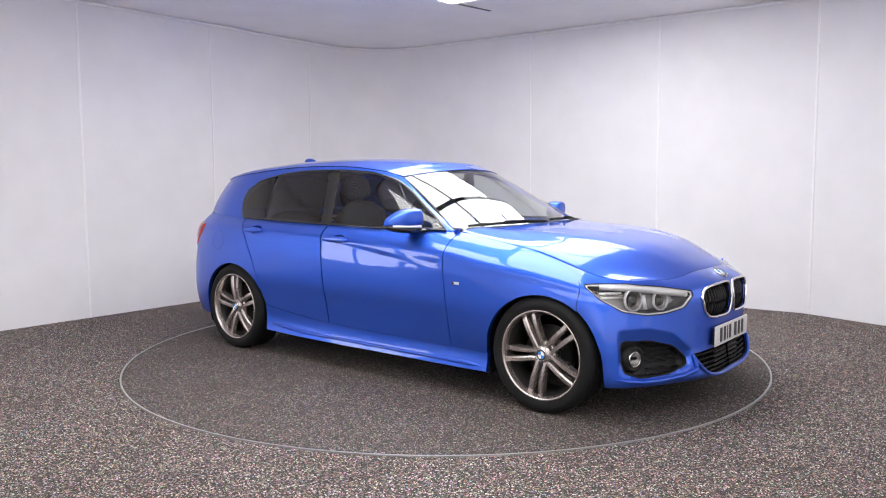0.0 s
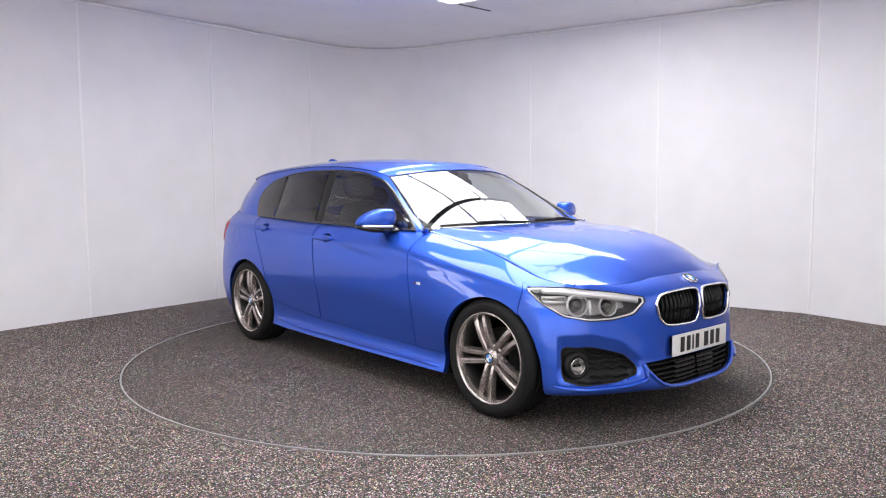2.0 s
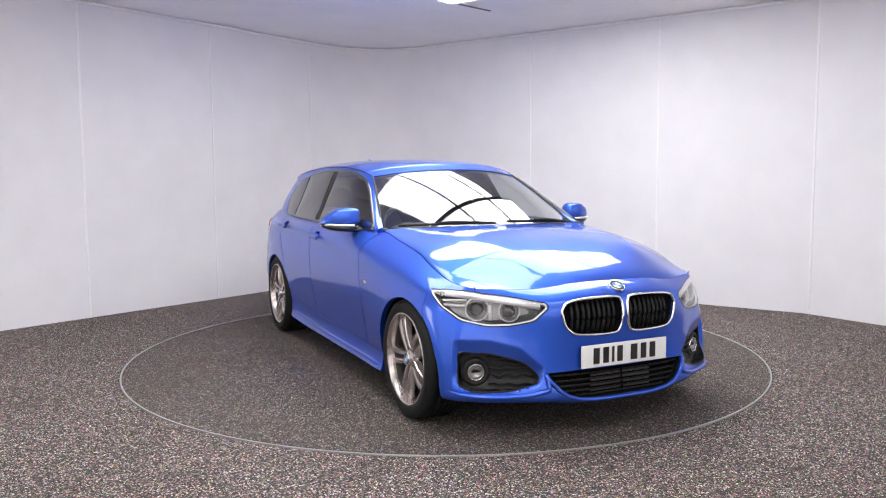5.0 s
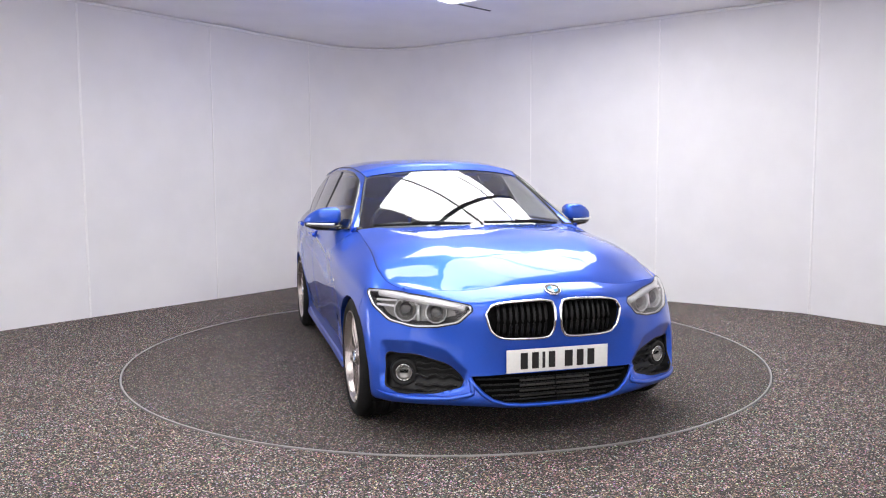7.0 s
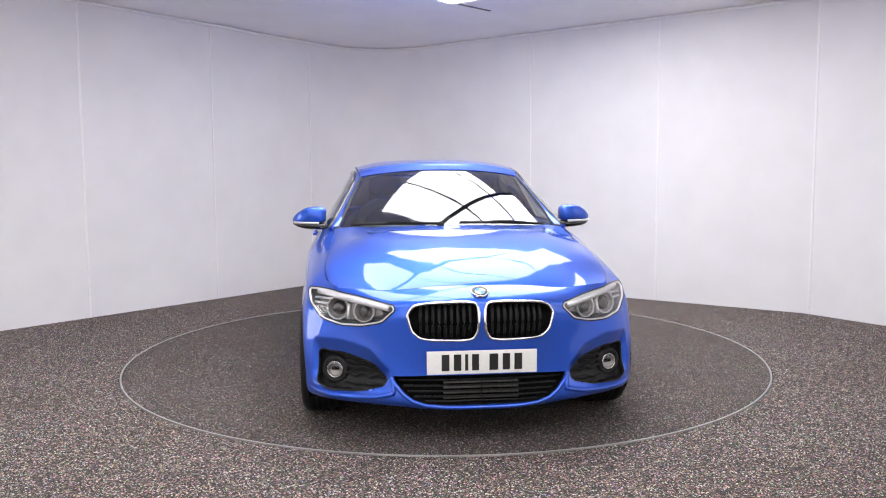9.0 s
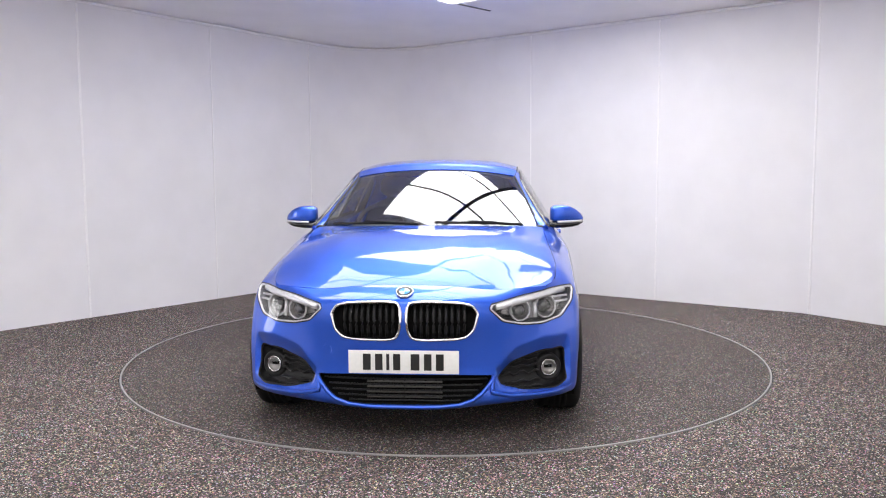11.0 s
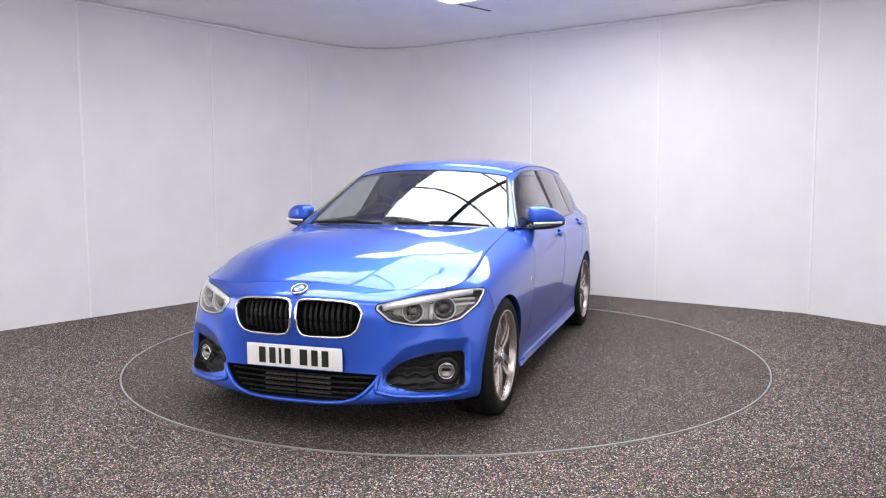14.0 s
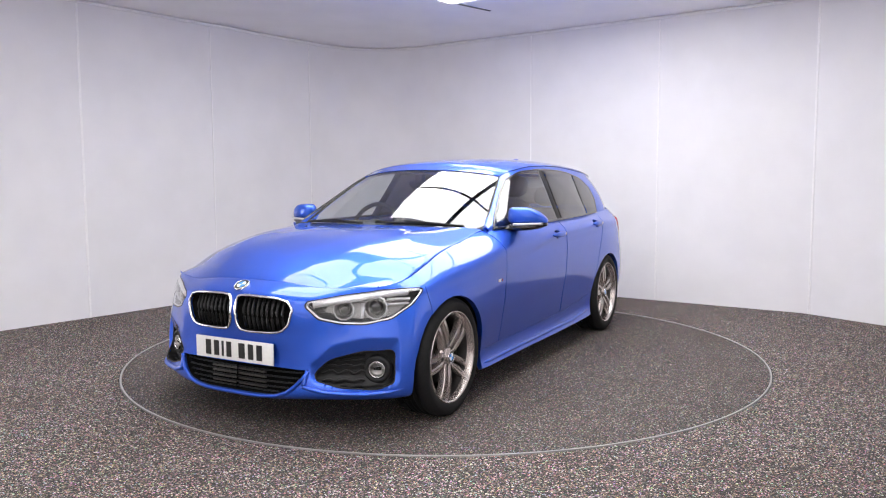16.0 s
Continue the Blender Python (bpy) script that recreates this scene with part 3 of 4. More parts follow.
DOOR_R = [(-1.30, .78, .98), (-1.20, .86, .88), (-1.135, .88, .77), (-1.075, .88, .62), (-1.015, .88, .43), (-.992, .88, .37), (-.985, .88, .2)]
arch_back_f = guide(BODY, [(.985, .88, z) for z in (.2, .4, .6, .8, .9)])
arch_back_r = guide(BODY, [(-1.705, .88, z) for z in (.24, .4, .6, .8, .99)])

# outlines on the nose, as points of the car's own space
HEADLAMP = rounded([BODY.find(p) for p in ((1.56, .822, .715), (1.66, .765, .728), (1.768, .69, .722), (1.905, .53, .700), (1.985, .41, .674), (1.994, .400, .648), (1.968, .452, .588), (1.905, .55, .562), (1.84, .65, .556), (1.765, .775, .586), (1.67, .82, .645))], 3, 0.22)
KIDNEY = rounded([BODY.find(p) for p in ((2.05, .030, .694), (2.05, .325, .695), (2.03, .353, .635), (2.04, .336, .560), (2.05, .285, .516), (2.05, .046, .512), (2.05, .016, .560), (2.05, .014, .650))], 6, 0.33)
INTAKE = [BODY.find(p) for p in ((2.05, 0, .345), (2.05, .25, .345), (2.012, .428, .338), (2.02, .404, .300), (2.034, .366, .258), (2.05, .325, .229), (2.062, .265, .211), (2.068, .18, .203), (2.07, .09, .199), (2.07, 0, .198))]
INTAKE = np.array(INTAKE)
FOG = rounded([BODY.find(p) for p in ((1.775, .79, .435), (1.885, .655, .432), (1.955, .52, .39), (1.985, .445, .318), (1.985, .46, .285), (1.935, .565, .253), (1.85, .72, .245), (1.785, .79, .275))], 4, 0.25)


# the bumper falls in from a firm edge to each fog lamp pocket
FRAME = rounded([BODY.find(p) for p in ((1.760, .806, .492), (1.87, .668, .497), (1.955, .53, .462), (2.012, .432, .362), (1.998, .445, .272), (1.935, .57, .232), (1.85, .72, .222), (1.768, .803, .250))], 3, 0.15)


def pocket_fall(u, v, p):
    a, b = gap_to(FRAME, u, v, .19, .095), gap_to(FOG, u, v, .19, .095)
    f = np.where(inside(FOG, u, v), 1.0, np.where(inside(FRAME, u, v), a / (a + b + 1e-9), 0.0))
    return -.026 * f * np.clip((p[..., 2] - .255) / .07, 0, 1)


def swage(u, v, p):
    """A shallow hollow in the flank under a crease that runs through the door handles and dies out in the front door."""
    crease = np.interp(p[..., 0], (-1.5, -1.07, -.2, .1, .5), (.93, .908, .876, .838, .775))
    fade = np.interp(p[..., 0], (-1.75, -1.3, .05, .60), (0, 1, 1, 0)) * (p[..., 1] > .5)
    below = crease - p[..., 2]
    return -.0055 * fade * np.where(below < 0, 0, np.clip(below / .028, 0, 1) * np.clip(1 - below / .15, 0, 1) ** 1.2)


BODY.press(lambda u, v, p: pocket_fall(u, v, p) + swage(u, v, p))


def mirrored(build, name, mat, parent=car, label=""):
    """The same part on both sides."""
    return [part(name, build(s), mat, parent, label) for s in (1, -1)]


def hollow(x, z):
    """Outline of the hollow behind a door handle."""
    return np.array([BODY.find((x + .062 * math.cos(a), .88, z + .030 * math.sin(a)), (1, 0, 1)) for a in np.linspace(0, 2 * math.pi, 24, endpoint=False)])


HANDLES = [(-.20, .876), (-1.07, .908)]
CUPS = [hollow(*p) for p in HANDLES]

# front bumper, one skin over both sides
start = lambda v: np.zeros_like(v)
bumper = part("front_bumper", sheet(BODY, [span(BODY, start, bumper_end, low, high, 170, 100)], [HEADLAMP, KIDNEY, INTAKE, FOG], both=True, lip=0.010, sx=0.19, sy=0.095, reach=0.0062), PAINT, car)
# wings
mirrored(lambda s: sheet(BODY, [span(BODY, guide(BODY, DOOR_F, shift=-G), arch_back_f, door_low, high, 14, 44), span(BODY, arch_back_f, wing_front, arch_f, high, 40, 44)], [HEADLAMP], side=s, lip=0.03), "wing", PAINT)
# doors
front_doors = mirrored(lambda s: sheet(BODY, [span(BODY, guide(BODY, DOOR_B, shift=-G), guide(BODY, DOOR_F, shift=G), door_low, high, 90, 110)], [CUPS[0]], side=s, sx=.5, sy=.12, reach=.006), "front_door", PAINT)
rear_doors = mirrored(lambda s: sheet(BODY, [span(BODY, guide(BODY, DOOR_R, shift=-G), guide(BODY, DOOR_B, shift=G), door_low, high, 80, 110)], [CUPS[1]], side=s, sx=.5, sy=.12, reach=.006), "rear_door", PAINT)
# sills
mirrored(lambda s: sheet(BODY, [span(BODY, guide(BODY, [(-.99, .86, z) for z in (.18, .3, .4)]), arch_back_f, low, sill_top, 70, 8)], side=s, lip=0.03), "sill", PAINT)
# rear quarters and rear bumper
quarter_end = guide(BODY, [(-1.95, .76, z) for z in (.24, .4, .6, .8, 1.0)])
mirrored(lambda s: sheet(BODY, [span(BODY, arch_back_r, guide(BODY, DOOR_R, shift=G), arch_r, high, 36, 44), span(BODY, quarter_end, arch_back_r, low, high, 14, 40)], side=s, lip=0.03), "rear_quarter", PAINT)
tail_end = lambda v: np.full_like(v, 18.0)
part("rear_bumper", sheet(BODY, [span(BODY, quarter_end, tail_end, low, high, 30, 30)], both=True, lip=0.03), PAINT, car)

# bonnet
HOOD_POINTS = [
    [(.885, 0, .970), (.865, .25, .969), (.80, .50, .962), (.735, .66, .960), (.712, .729, .951)],
    [(1.10, 0, .967), (1.09, .25, .967), (1.05, .50, .954), (.98, .67, .928), (.960, .729, .912)],
    [(1.40, 0, .940), (1.385, .25, .942), (1.34, .50, .929), (1.27, .68, .892), (1.242, .739, .866)],
    [(1.65, 0, .890), (1.635, .24, .892), (1.58, .48, .878), (1.49, .69, .834), (1.462, .751, .803)],
    [(1.83, 0, .820), (1.815, .23, .819), (1.76, .45, .803), (1.66, .655, .774), (1.62, .734, .756)],
    [(1.926, 0, .764), (1.921, .22, .759), (1.891, .42, .737), (1.818, .60, .738), (1.764, .678, .739)],
]
ROUGH_HOOD = Net(HOOD_POINTS, mirror_rows=True)


def edge_point(x=None, y=None, shut=.0025):
    """A point on the bonnet's shut line, found by x (along the wing) or y (across the nose)."""
    us = np.linspace(0, 9.2, 900)
    P = BODY.at(us, np.full_like(us, 8.0))
    k = np.argmin(np.abs(P[:, 1] - y)[:420]) if x is None else 380 + np.argmin(np.abs(P[:, 0] - x)[380:])
    inward = np.array([-1.0, 0, .35]) if x is None else np.array([0, -1.0, .35])
    return P[k] + inward * shut


def bonnet_net(rows=16, cols=13):
    """The bonnet with its edges brought to the shut line and two ridges that open towards the windscreen."""
    out = []
    for a in np.linspace(0, 1, rows):
        line = []
        for b in np.linspace(0, 1, cols):
            p = ROUGH_HOOD.at(a * 5, b * 4)
            e, f, c = ROUGH_HOOD.at(a * 5, 4.0), ROUGH_HOOD.at(5.0, b * 4), ROUGH_HOOD.at(5.0, 4.0)
            de = edge_point(x=e[0]) - e
            df = edge_point(y=f[1]) - f
            dc = edge_point(x=c[0]) - c
            wa, wb = a ** 3.5, b ** 6
            p = p + de * wb + df * wa - dc * wa * wb
            # ridge line and the kick at the trailing edge
            ridge = np.interp(p[0], (.75, 1.2, 1.6, 1.93), (.60, .50, .40, .26))
            p[2] += .0065 * math.exp(-((p[1] - ridge) / .055) ** 2) * math.sin(math.pi * min(1, .12 + a)) ** .5
            p[2] += .011 * max(0, 1 - a / .15) ** 2 * (1 - .6 * b)
            line.append(tuple(p))
        out.append(line)
    return out


HOOD = Net(bonnet_net(), mirror_rows=True)
HOOD_EDGE = float(HOOD.nv - 1)


def plate_grid(net, nu, nv):
    U, V = np.meshgrid(np.linspace(0, net.nu - 1, nu), np.linspace(0, net.nv - 1, nv), indexing="ij")
    return U, V


part("bonnet", sheet(HOOD, [plate_grid(HOOD, 91, 61)], both=True, lip=0.02), PAINT, car)

# cabin: windscreen, side frames, roof


def screen_row(f):
    """One row of the windscreen, from base (0) to header (1)."""
    swell = 4 * f * (1 - f)
    xc, zc = .852 + (.222 - .852) * f + .010 * swell, .975 + (1.328 - .975) * f + .018 * swell
    xe, ye, ze = .622 + (.080 - .622) * f + .006 * swell, .708 + (.556 - .708) * f, .953 + (1.283 - .953) * f + .010 * swell
    return [(xc + (xe - xc) * g ** 2.2, ye * g, zc + (ze - zc) * g ** 2.2) for g in np.linspace(0, 1, 9)]


SCREEN = Net([screen_row(f) for f in np.linspace(0, 1, 7)], mirror_rows=True)
ROOF = Net([
    [(.225, 0, 1.333), (.206, .22, 1.3275), (.156, .40, 1.311), (.104, .52, 1.293), (.088, .566, 1.284)],
    [(.122, 0, 1.3605), (.108, .22, 1.3555), (.068, .40, 1.3395), (.022, .525, 1.317), (.004, .574, 1.302)],
    [(.02, 0, 1.385), (.01, .22, 1.380), (-.02, .40, 1.364), (-.06, .535, 1.338), (-.08, .582, 1.318)],
    [(-.40, 0, 1.417), (-.40, .22, 1.413), (-.40, .42, 1.398), (-.40, .55, 1.370), (-.40, .592, 1.350)],
    [(-.90, 0, 1.419), (-.90, .22, 1.415), (-.90, .42, 1.402), (-.90, .56, 1.374), (-.90, .604, 1.350)],
    [(-1.40, 0, 1.388), (-1.40, .22, 1.385), (-1.40, .42, 1.372), (-1.40, .57, 1.345), (-1.40, .618, 1.306)],
    [(-1.72, 0, 1.352), (-1.72, .22, 1.349), (-1.71, .40, 1.336), (-1.69, .54, 1.312), (-1.66, .597, 1.279)],
    [(-1.90, 0, 1.318), (-1.895, .22, 1.315), (-1.875, .40, 1.303), (-1.84, .50, 1.284), (-1.80, .548, 1.262)],
], mirror_rows=True)


def belt(x):
    u = BODY.find((x, .8, .96), (1, 0, 0.2))[0]
    lo, hi = 4.0, 16.0
    for _ in range(40):
        mid = (lo + hi) / 2
        if BODY.at(mid, 8.0)[0] > x:
            lo = mid
        else:
            hi = mid
    return BODY.at(lo, 8.0)


RAIL = [(.64, .708, .962), (.355, .632, 1.128), (.105, .569, 1.275), (-.10, .584, 1.319), (-.40, .592, 1.350), (-.90, .604, 1.350), (-1.40, .618, 1.306), (-1.62, .600, 1.284), (-1.80, .548, 1.262)]
BELT = [belt(x) for x in (.70, .56, .36, .10, -.40, -.90, -1.33, -1.62, -1.88)]
SIDE = Net([[tuple(np.array(b) * (1 - f) + np.array(r) * f + np.array([0, 0.075 * f * (1 - f), 0])) for f in (0, .33, .67, 1)] for b, r in zip(BELT, RAIL)])
DLO = rounded([SIDE.find(p, (1, 0, 1)) for p in ((.61, .78, .958), (.490, .75, 1.035), (.262, .67, 1.165), (.092, .61, 1.250), (-.12, .6, 1.304), (-.5, .6, 1.325), (-.757, .61, 1.322), (-1.02, .64, 1.302), (-1.25, .69, 1.255), (-1.36, .72, 1.180), (-1.375, .74, 1.10), (-1.335, .78, .985), (-.9, .80, .976), (-.35, .8, .966), (.2, .8, .960))], 3, 0.2)
mirrored(lambda s: sheet(SIDE, [plate_grid(SIDE, 140, 34)], [DLO], side=-s, sx=0.28, sy=0.12, lip=0.02, reach=0.008), "window_frame_panel", PAINT)
part("roof", sheet(ROOF, [plate_grid(ROOF, 50, 30)], both=True, lip=0.007), PAINT, car)
part("windscreen", sheet(SCREEN, [plate_grid(SCREEN, 30, 30)], both=True, lip=0.004), GLASS, car, "clear raked windscreen")


def cut_poly(net, poly, xa, xb):
    """The share of an outline between two planes x = xa (rear) and x = xb (front), leaning lines given as functions of v."""
    out = [tuple(p) for p in poly]
    for keep, f in ((1, xb), (-1, xa)):
        res = []
        val = [keep * (f(p[1]) - net.at(*p)[0]) for p in out]
        for i in range(len(out)):
            a, b, va, vb = out[i - 1], out[i], val[i - 1], val[i]
            if (va >= 0) != (vb >= 0):
                t = va / (va - vb)
                res.append((a[0] + (b[0] - a[0]) * t, a[1] + (b[1] - a[1]) * t))
            if vb >= 0:
                res.append(b)
        out = res
    return np.array(out)


PANES = [
    ("front_door_glass", lambda v: -.345 - .035 * v, lambda v: 2.0, SIDEGLASS, front_doors, "lightly tinted front door glass"),
    ("rear_door_glass", lambda v: -1.035 - .012 * v, lambda v: -.445 - .035 * v, TINT, rear_doors, "dark tinted rear door glass"),
    ("quarter_glass", lambda v: -3.0, lambda v: -1.065 - .012 * v, TINT, rear_doors, "small dark tinted quarter glass"),
]


def window_parts():
    for name, a, b, mat, owners, label in PANES:
        poly = cut_poly(SIDE, DLO, a, b)
        for s, owner in zip((1, -1), owners):
            part(name, filled(SIDE, poly, 0.012, 6, s), mat, owner, label)
    pillar = cut_poly(SIDE, DLO, lambda v: -.445 - .035 * v, lambda v: -.345 - .035 * v)
    post = cut_poly(SIDE, DLO, lambda v: -1.065 - .012 * v, lambda v: -1.035 - .012 * v)
    for s, d, r in zip((1, -1), front_doors, rear_doors):
        part("door_pillar", filled(SIDE, pillar, 0.004, 4, s), BLACK, r, "satin black door pillar cover")
        part("window_post", filled(SIDE, post, 0.004, 4, s), GLOSSBLACK, r)
        part("window_surround", bead(SIDE, DLO, 0.011, s, 0.003, n=8), GLOSSBLACK, car, "gloss black window surround")


window_parts()
# tailgate with rear glass
TAIL = Net([
    [(-1.885, 0, 1.312), (-1.88, .22, 1.309), (-1.86, .40, 1.297), (-1.80, .545, 1.260)],
    [(-1.985, 0, 1.17), (-1.975, .24, 1.168), (-1.945, .45, 1.16), (-1.835, .615, 1.13)],
    [(-2.065, 0, 1.032), (-2.055, .27, 1.03), (-1.995, .52, 1.02), (-1.865, .68, 1.01)],
], mirror_rows=True)
part("tailgate", sheet(TAIL, [plate_grid(TAIL, 20, 20)], both=True, lip=0.02), TINT, car, "dark tinted rear window")


# underbody and wheel housings
def underbody():
    bm = bmesh.new()
    box(bm, 0, 0, .235, 1.95, 1.60, .09, 0.02)
    box(bm, 1.35, 0, .34, .78, 1.10, .36, 0.03)
    box(bm, -1.35, 0, .36, .78, 1.10, .36, 0.03)
    box(bm, -1.92, 0, .33, .42, 1.30, .14, 0.03)
    box(bm, 1.78, 0, .23, .24, .90, .04, 0.01)
    return bm


part("underbody", underbody(), DARK, car, "matt black underbody")


def housing(xc, s):
    bm = bmesh.new()
    cols = []
    n = 28
    for k in range(n + 1):
        a = math.pi * (-0.12 + 1.24 * k / n)
        x, z = xc + (ARCH_R + .012) * math.cos(a), ARCH_Z + (ARCH_R + .012) * math.sin(a)
        cols.append([bm.verts.new((x, s * y, z)) for y in (.835, .70, .55)])
    for a, b in zip(cols, cols[1:]):
        for j in range(2):
            bm.faces.new((a[j], a[j + 1], b[j + 1], b[j]))
    bm.faces.new([c[2] for c in cols])
    return bm


for xc in (AXLE, -AXLE):
    mirrored(lambda s: housing(xc, s), "wheel_housing", DARK)


def spoke(angle, split):
    """One arm of a double spoke, from hub to rim: a solid bar with a flat machined face and sloping flanks."""
    bm = bmesh.new()
    rows = []
    for k in range(9):
        f = k / 8
        r = 0.040 + f * (0.240 - 0.040)
        off = 0.020 + 0.013 * f
        w = 0.0125 + 0.0020 * f
        y = -0.014 + 0.016 * math.sin(math.pi * min(1, f * 0.85)) - 0.006 * f * f
        t = Vector((math.cos(angle), 0, math.sin(angle)))
        p = Vector((-math.sin(angle), 0, math.cos(angle)))
        c = t * math.sqrt(r * r - off * off) + p * split * off
        rows.append([bm.verts.new(c + p * q * w + Vector((0, y + d, 0))) for q, d in ((-1.5, -.034), (-1.0, -.006), (-.8 if split < 0 else -.45, .0), (.45 if split < 0 else .8, .0), (1.0, -.006), (1.5, -.034))])
    for a, b in zip(rows, rows[1:]):
        for j in range(5):
            bm.faces.new((a[j], b[j], b[j + 1], a[j + 1]))
        bm.faces.new((a[5], b[5], b[0], a[0]))
    bmesh.ops.recalc_face_normals(bm, faces=bm.faces)
    return bm


def roundel(r, depth, parent, m, name="badge", nested=True):
    """A round badge: dark rim and four quarters in blue and white. It faces +Y of the matrix m."""
    ob = part(name, lathe([(r * .68, depth), (r * .95, depth + .0015), (r, depth * .5), (r, 0), (.0001, 0)], 40), INK, parent, "round badge in black, blue and white")
    ob.matrix_local = m
    bits = [part("badge_rim", lathe([(r * .93, depth + .001), (r * .97, depth + .003), (r * 1.02, depth + .001), (r * 1.02, 0)], 40), CHROME, ob if nested else parent)]
    for q in range(4):
        bm = bmesh.new()
        c = bm.verts.new((0, depth + .002, 0))
        arc = [bm.verts.new((r * .62 * math.cos(math.pi / 2 * (q + k / 8)), depth + .0015, r * .62 * math.sin(math.pi / 2 * (q + k / 8)))) for k in range(9)]
        for a, b in zip(arc, arc[1:]):
            bm.faces.new((c, b, a))
        bits.append(part("badge_quarter", bm, (BLUE, WHITE)[q % 2], ob if nested else parent))
    if not nested:
        for o in bits:
            o.matrix_local = m
    return ob


def wheel(phase):
    """A wheel about its own centre, its outer face towards +Y."""
    w = part("wheel", lathe([(.2285, .072), (.2170, .05), (.2120, .0), (.2100, -.09), (.2350, -.10)], 60), BARREL, car, "grey double-spoke alloy wheel with a black tyre")
    R, r = 0.318, 0.240
    prof = [(r, -.105), (r + .012, -.112), (r + .045, -.114), (R - .022, -.110), (R - .006, -.098), (R, -.080), (R, -.050)]
    for g in (-.045, -.015, .015, .045):
        prof += [(R, g - .007), (R - .007, g - .004), (R - .007, g + .004), (R, g + .007)]
    prof += [(R, .080), (R - .006, .098), (R - .020, .108), (r + .050, .1135), (r + .046, .1155), (r + .030, .1150), (r + .014, .112), (r + .004, .106), (r, .098)]
    part("tyre", lathe(prof, 72), RUBBER, w, "low-profile black tyre")
    rim = part("rim", lathe([(.2445, .098), (.2480, .106), (.2455, .112), (.2390, .111), (.2340, .102), (.2310, .080), (.2280, .070)], 72), ALLOY, w, "grey alloy rim")
    for k in range(5):
        for split in (-1, 1):
            ob = part("spoke", spoke(phase + 2 * math.pi * k / 5, split), ALLOY, w, smooth=False)
            ob.location = (0, .092, 0)
    hub = part("hub", lathe([(.0001, .008), (.032, .008), (.037, .003), (.044, -.006), (.066, -.010), (.076, -.018), (.078, -.055), (.0001, -.055)], 40), ALLOY, w)
    hub.location = (0, .085, 0)
    for k in range(5):
        a = phase + 2 * math.pi * k / 5
        ob = part("wheel_bolt", lathe([(.0001, .0015), (.006, .0015), (.0075, -.001), (.0125, -.001), (.0135, .001), (.0145, -.004)], 16), BARREL, w)
        ob.location = (.057 * math.cos(a), .0785, .057 * math.sin(a))
    roundel(.033, .004, w, Matrix.Translation((0, .0915, 0)), nested=False)
    part("brake_disc", lathe([(.0001, .018), (.075, .018), (.08, .004), (.152, .004), (.152, -.016), (.0001, -.016)], 48), DISC, w, "worn steel brake disc")
    bm = bmesh.new()
    box(bm, -.125, .012, .045, .075, .07, .15, .015)
    part("brake_caliper", bm, DARK, w)
    return w


for xc, y, ph in ((AXLE, .766, -.10), (-AXLE, .770, .23)):
    w = wheel(ph)
    w.location = (xc, y, .318)
    m = Matrix.Translation((xc, -y, .318)) @ Matrix.Rotation(math.pi, 4, "Z")
    v = copy_thing(w, m)
    v.parent = car


# ---- details of the car ----
def blob(cx, cy, cz, rx, ry, rz, p=2.5, n=20, m=12, shape=None):
    """A rounded block (superellipsoid), bent by shape(x, y, z) in unit space."""
    bm = bmesh.new()

    def w(v, e):
        return math.copysign(abs(v) ** e, v)

    rows = []
    for j in range(m + 1):
        b = -math.pi / 2 + math.pi * j / m
        rows.append([])
        for i in range(n):
            a = 2 * math.pi * i / n
            q = (w(math.cos(b), 2 / p) * w(math.cos(a), 2 / p), w(math.cos(b), 2 / p) * w(math.sin(a), 2 / p), w(math.sin(b), 2 / p))
            if shape:
                q = shape(*q)
            rows[-1].append(bm.verts.new((cx + rx * q[0], cy + ry * q[1], cz + rz * q[2])))
    for a, b in zip(rows, rows[1:]):
        for i in range(n):
            bm.faces.new((a[i], a[(i + 1) % n], b[(i + 1) % n], b[i]))
    bmesh.ops.remove_doubles(bm, verts=bm.verts, dist=1e-4)
    bmesh.ops.recalc_face_normals(bm, faces=bm.faces)
    return bm


def shrunk(poly, f):
    q = np.array(poly)
    return q.mean(0) + (q - q.mean(0)) * f


def at_body(p, w=(1, 1, 1), depth=0.0):
    """A point of the body's skin nearest to p, sunk by depth, and the normal."""
    uv = BODY.find(p, w)
    n = BODY.normal(*uv)
    q = BODY.at(*uv) - n * depth
    return Vector(q), Vector(n)


def facing(p, d, side=1):
    """A matrix at p whose +Y looks along d."""
    p, d = Vector((p[0], p[1] * side, p[2])), Vector((d[0], d[1] * side, d[2]))
    return Matrix.Translation(p) @ d.to_track_quat("Y", "Z").to_matrix().to_4x4()


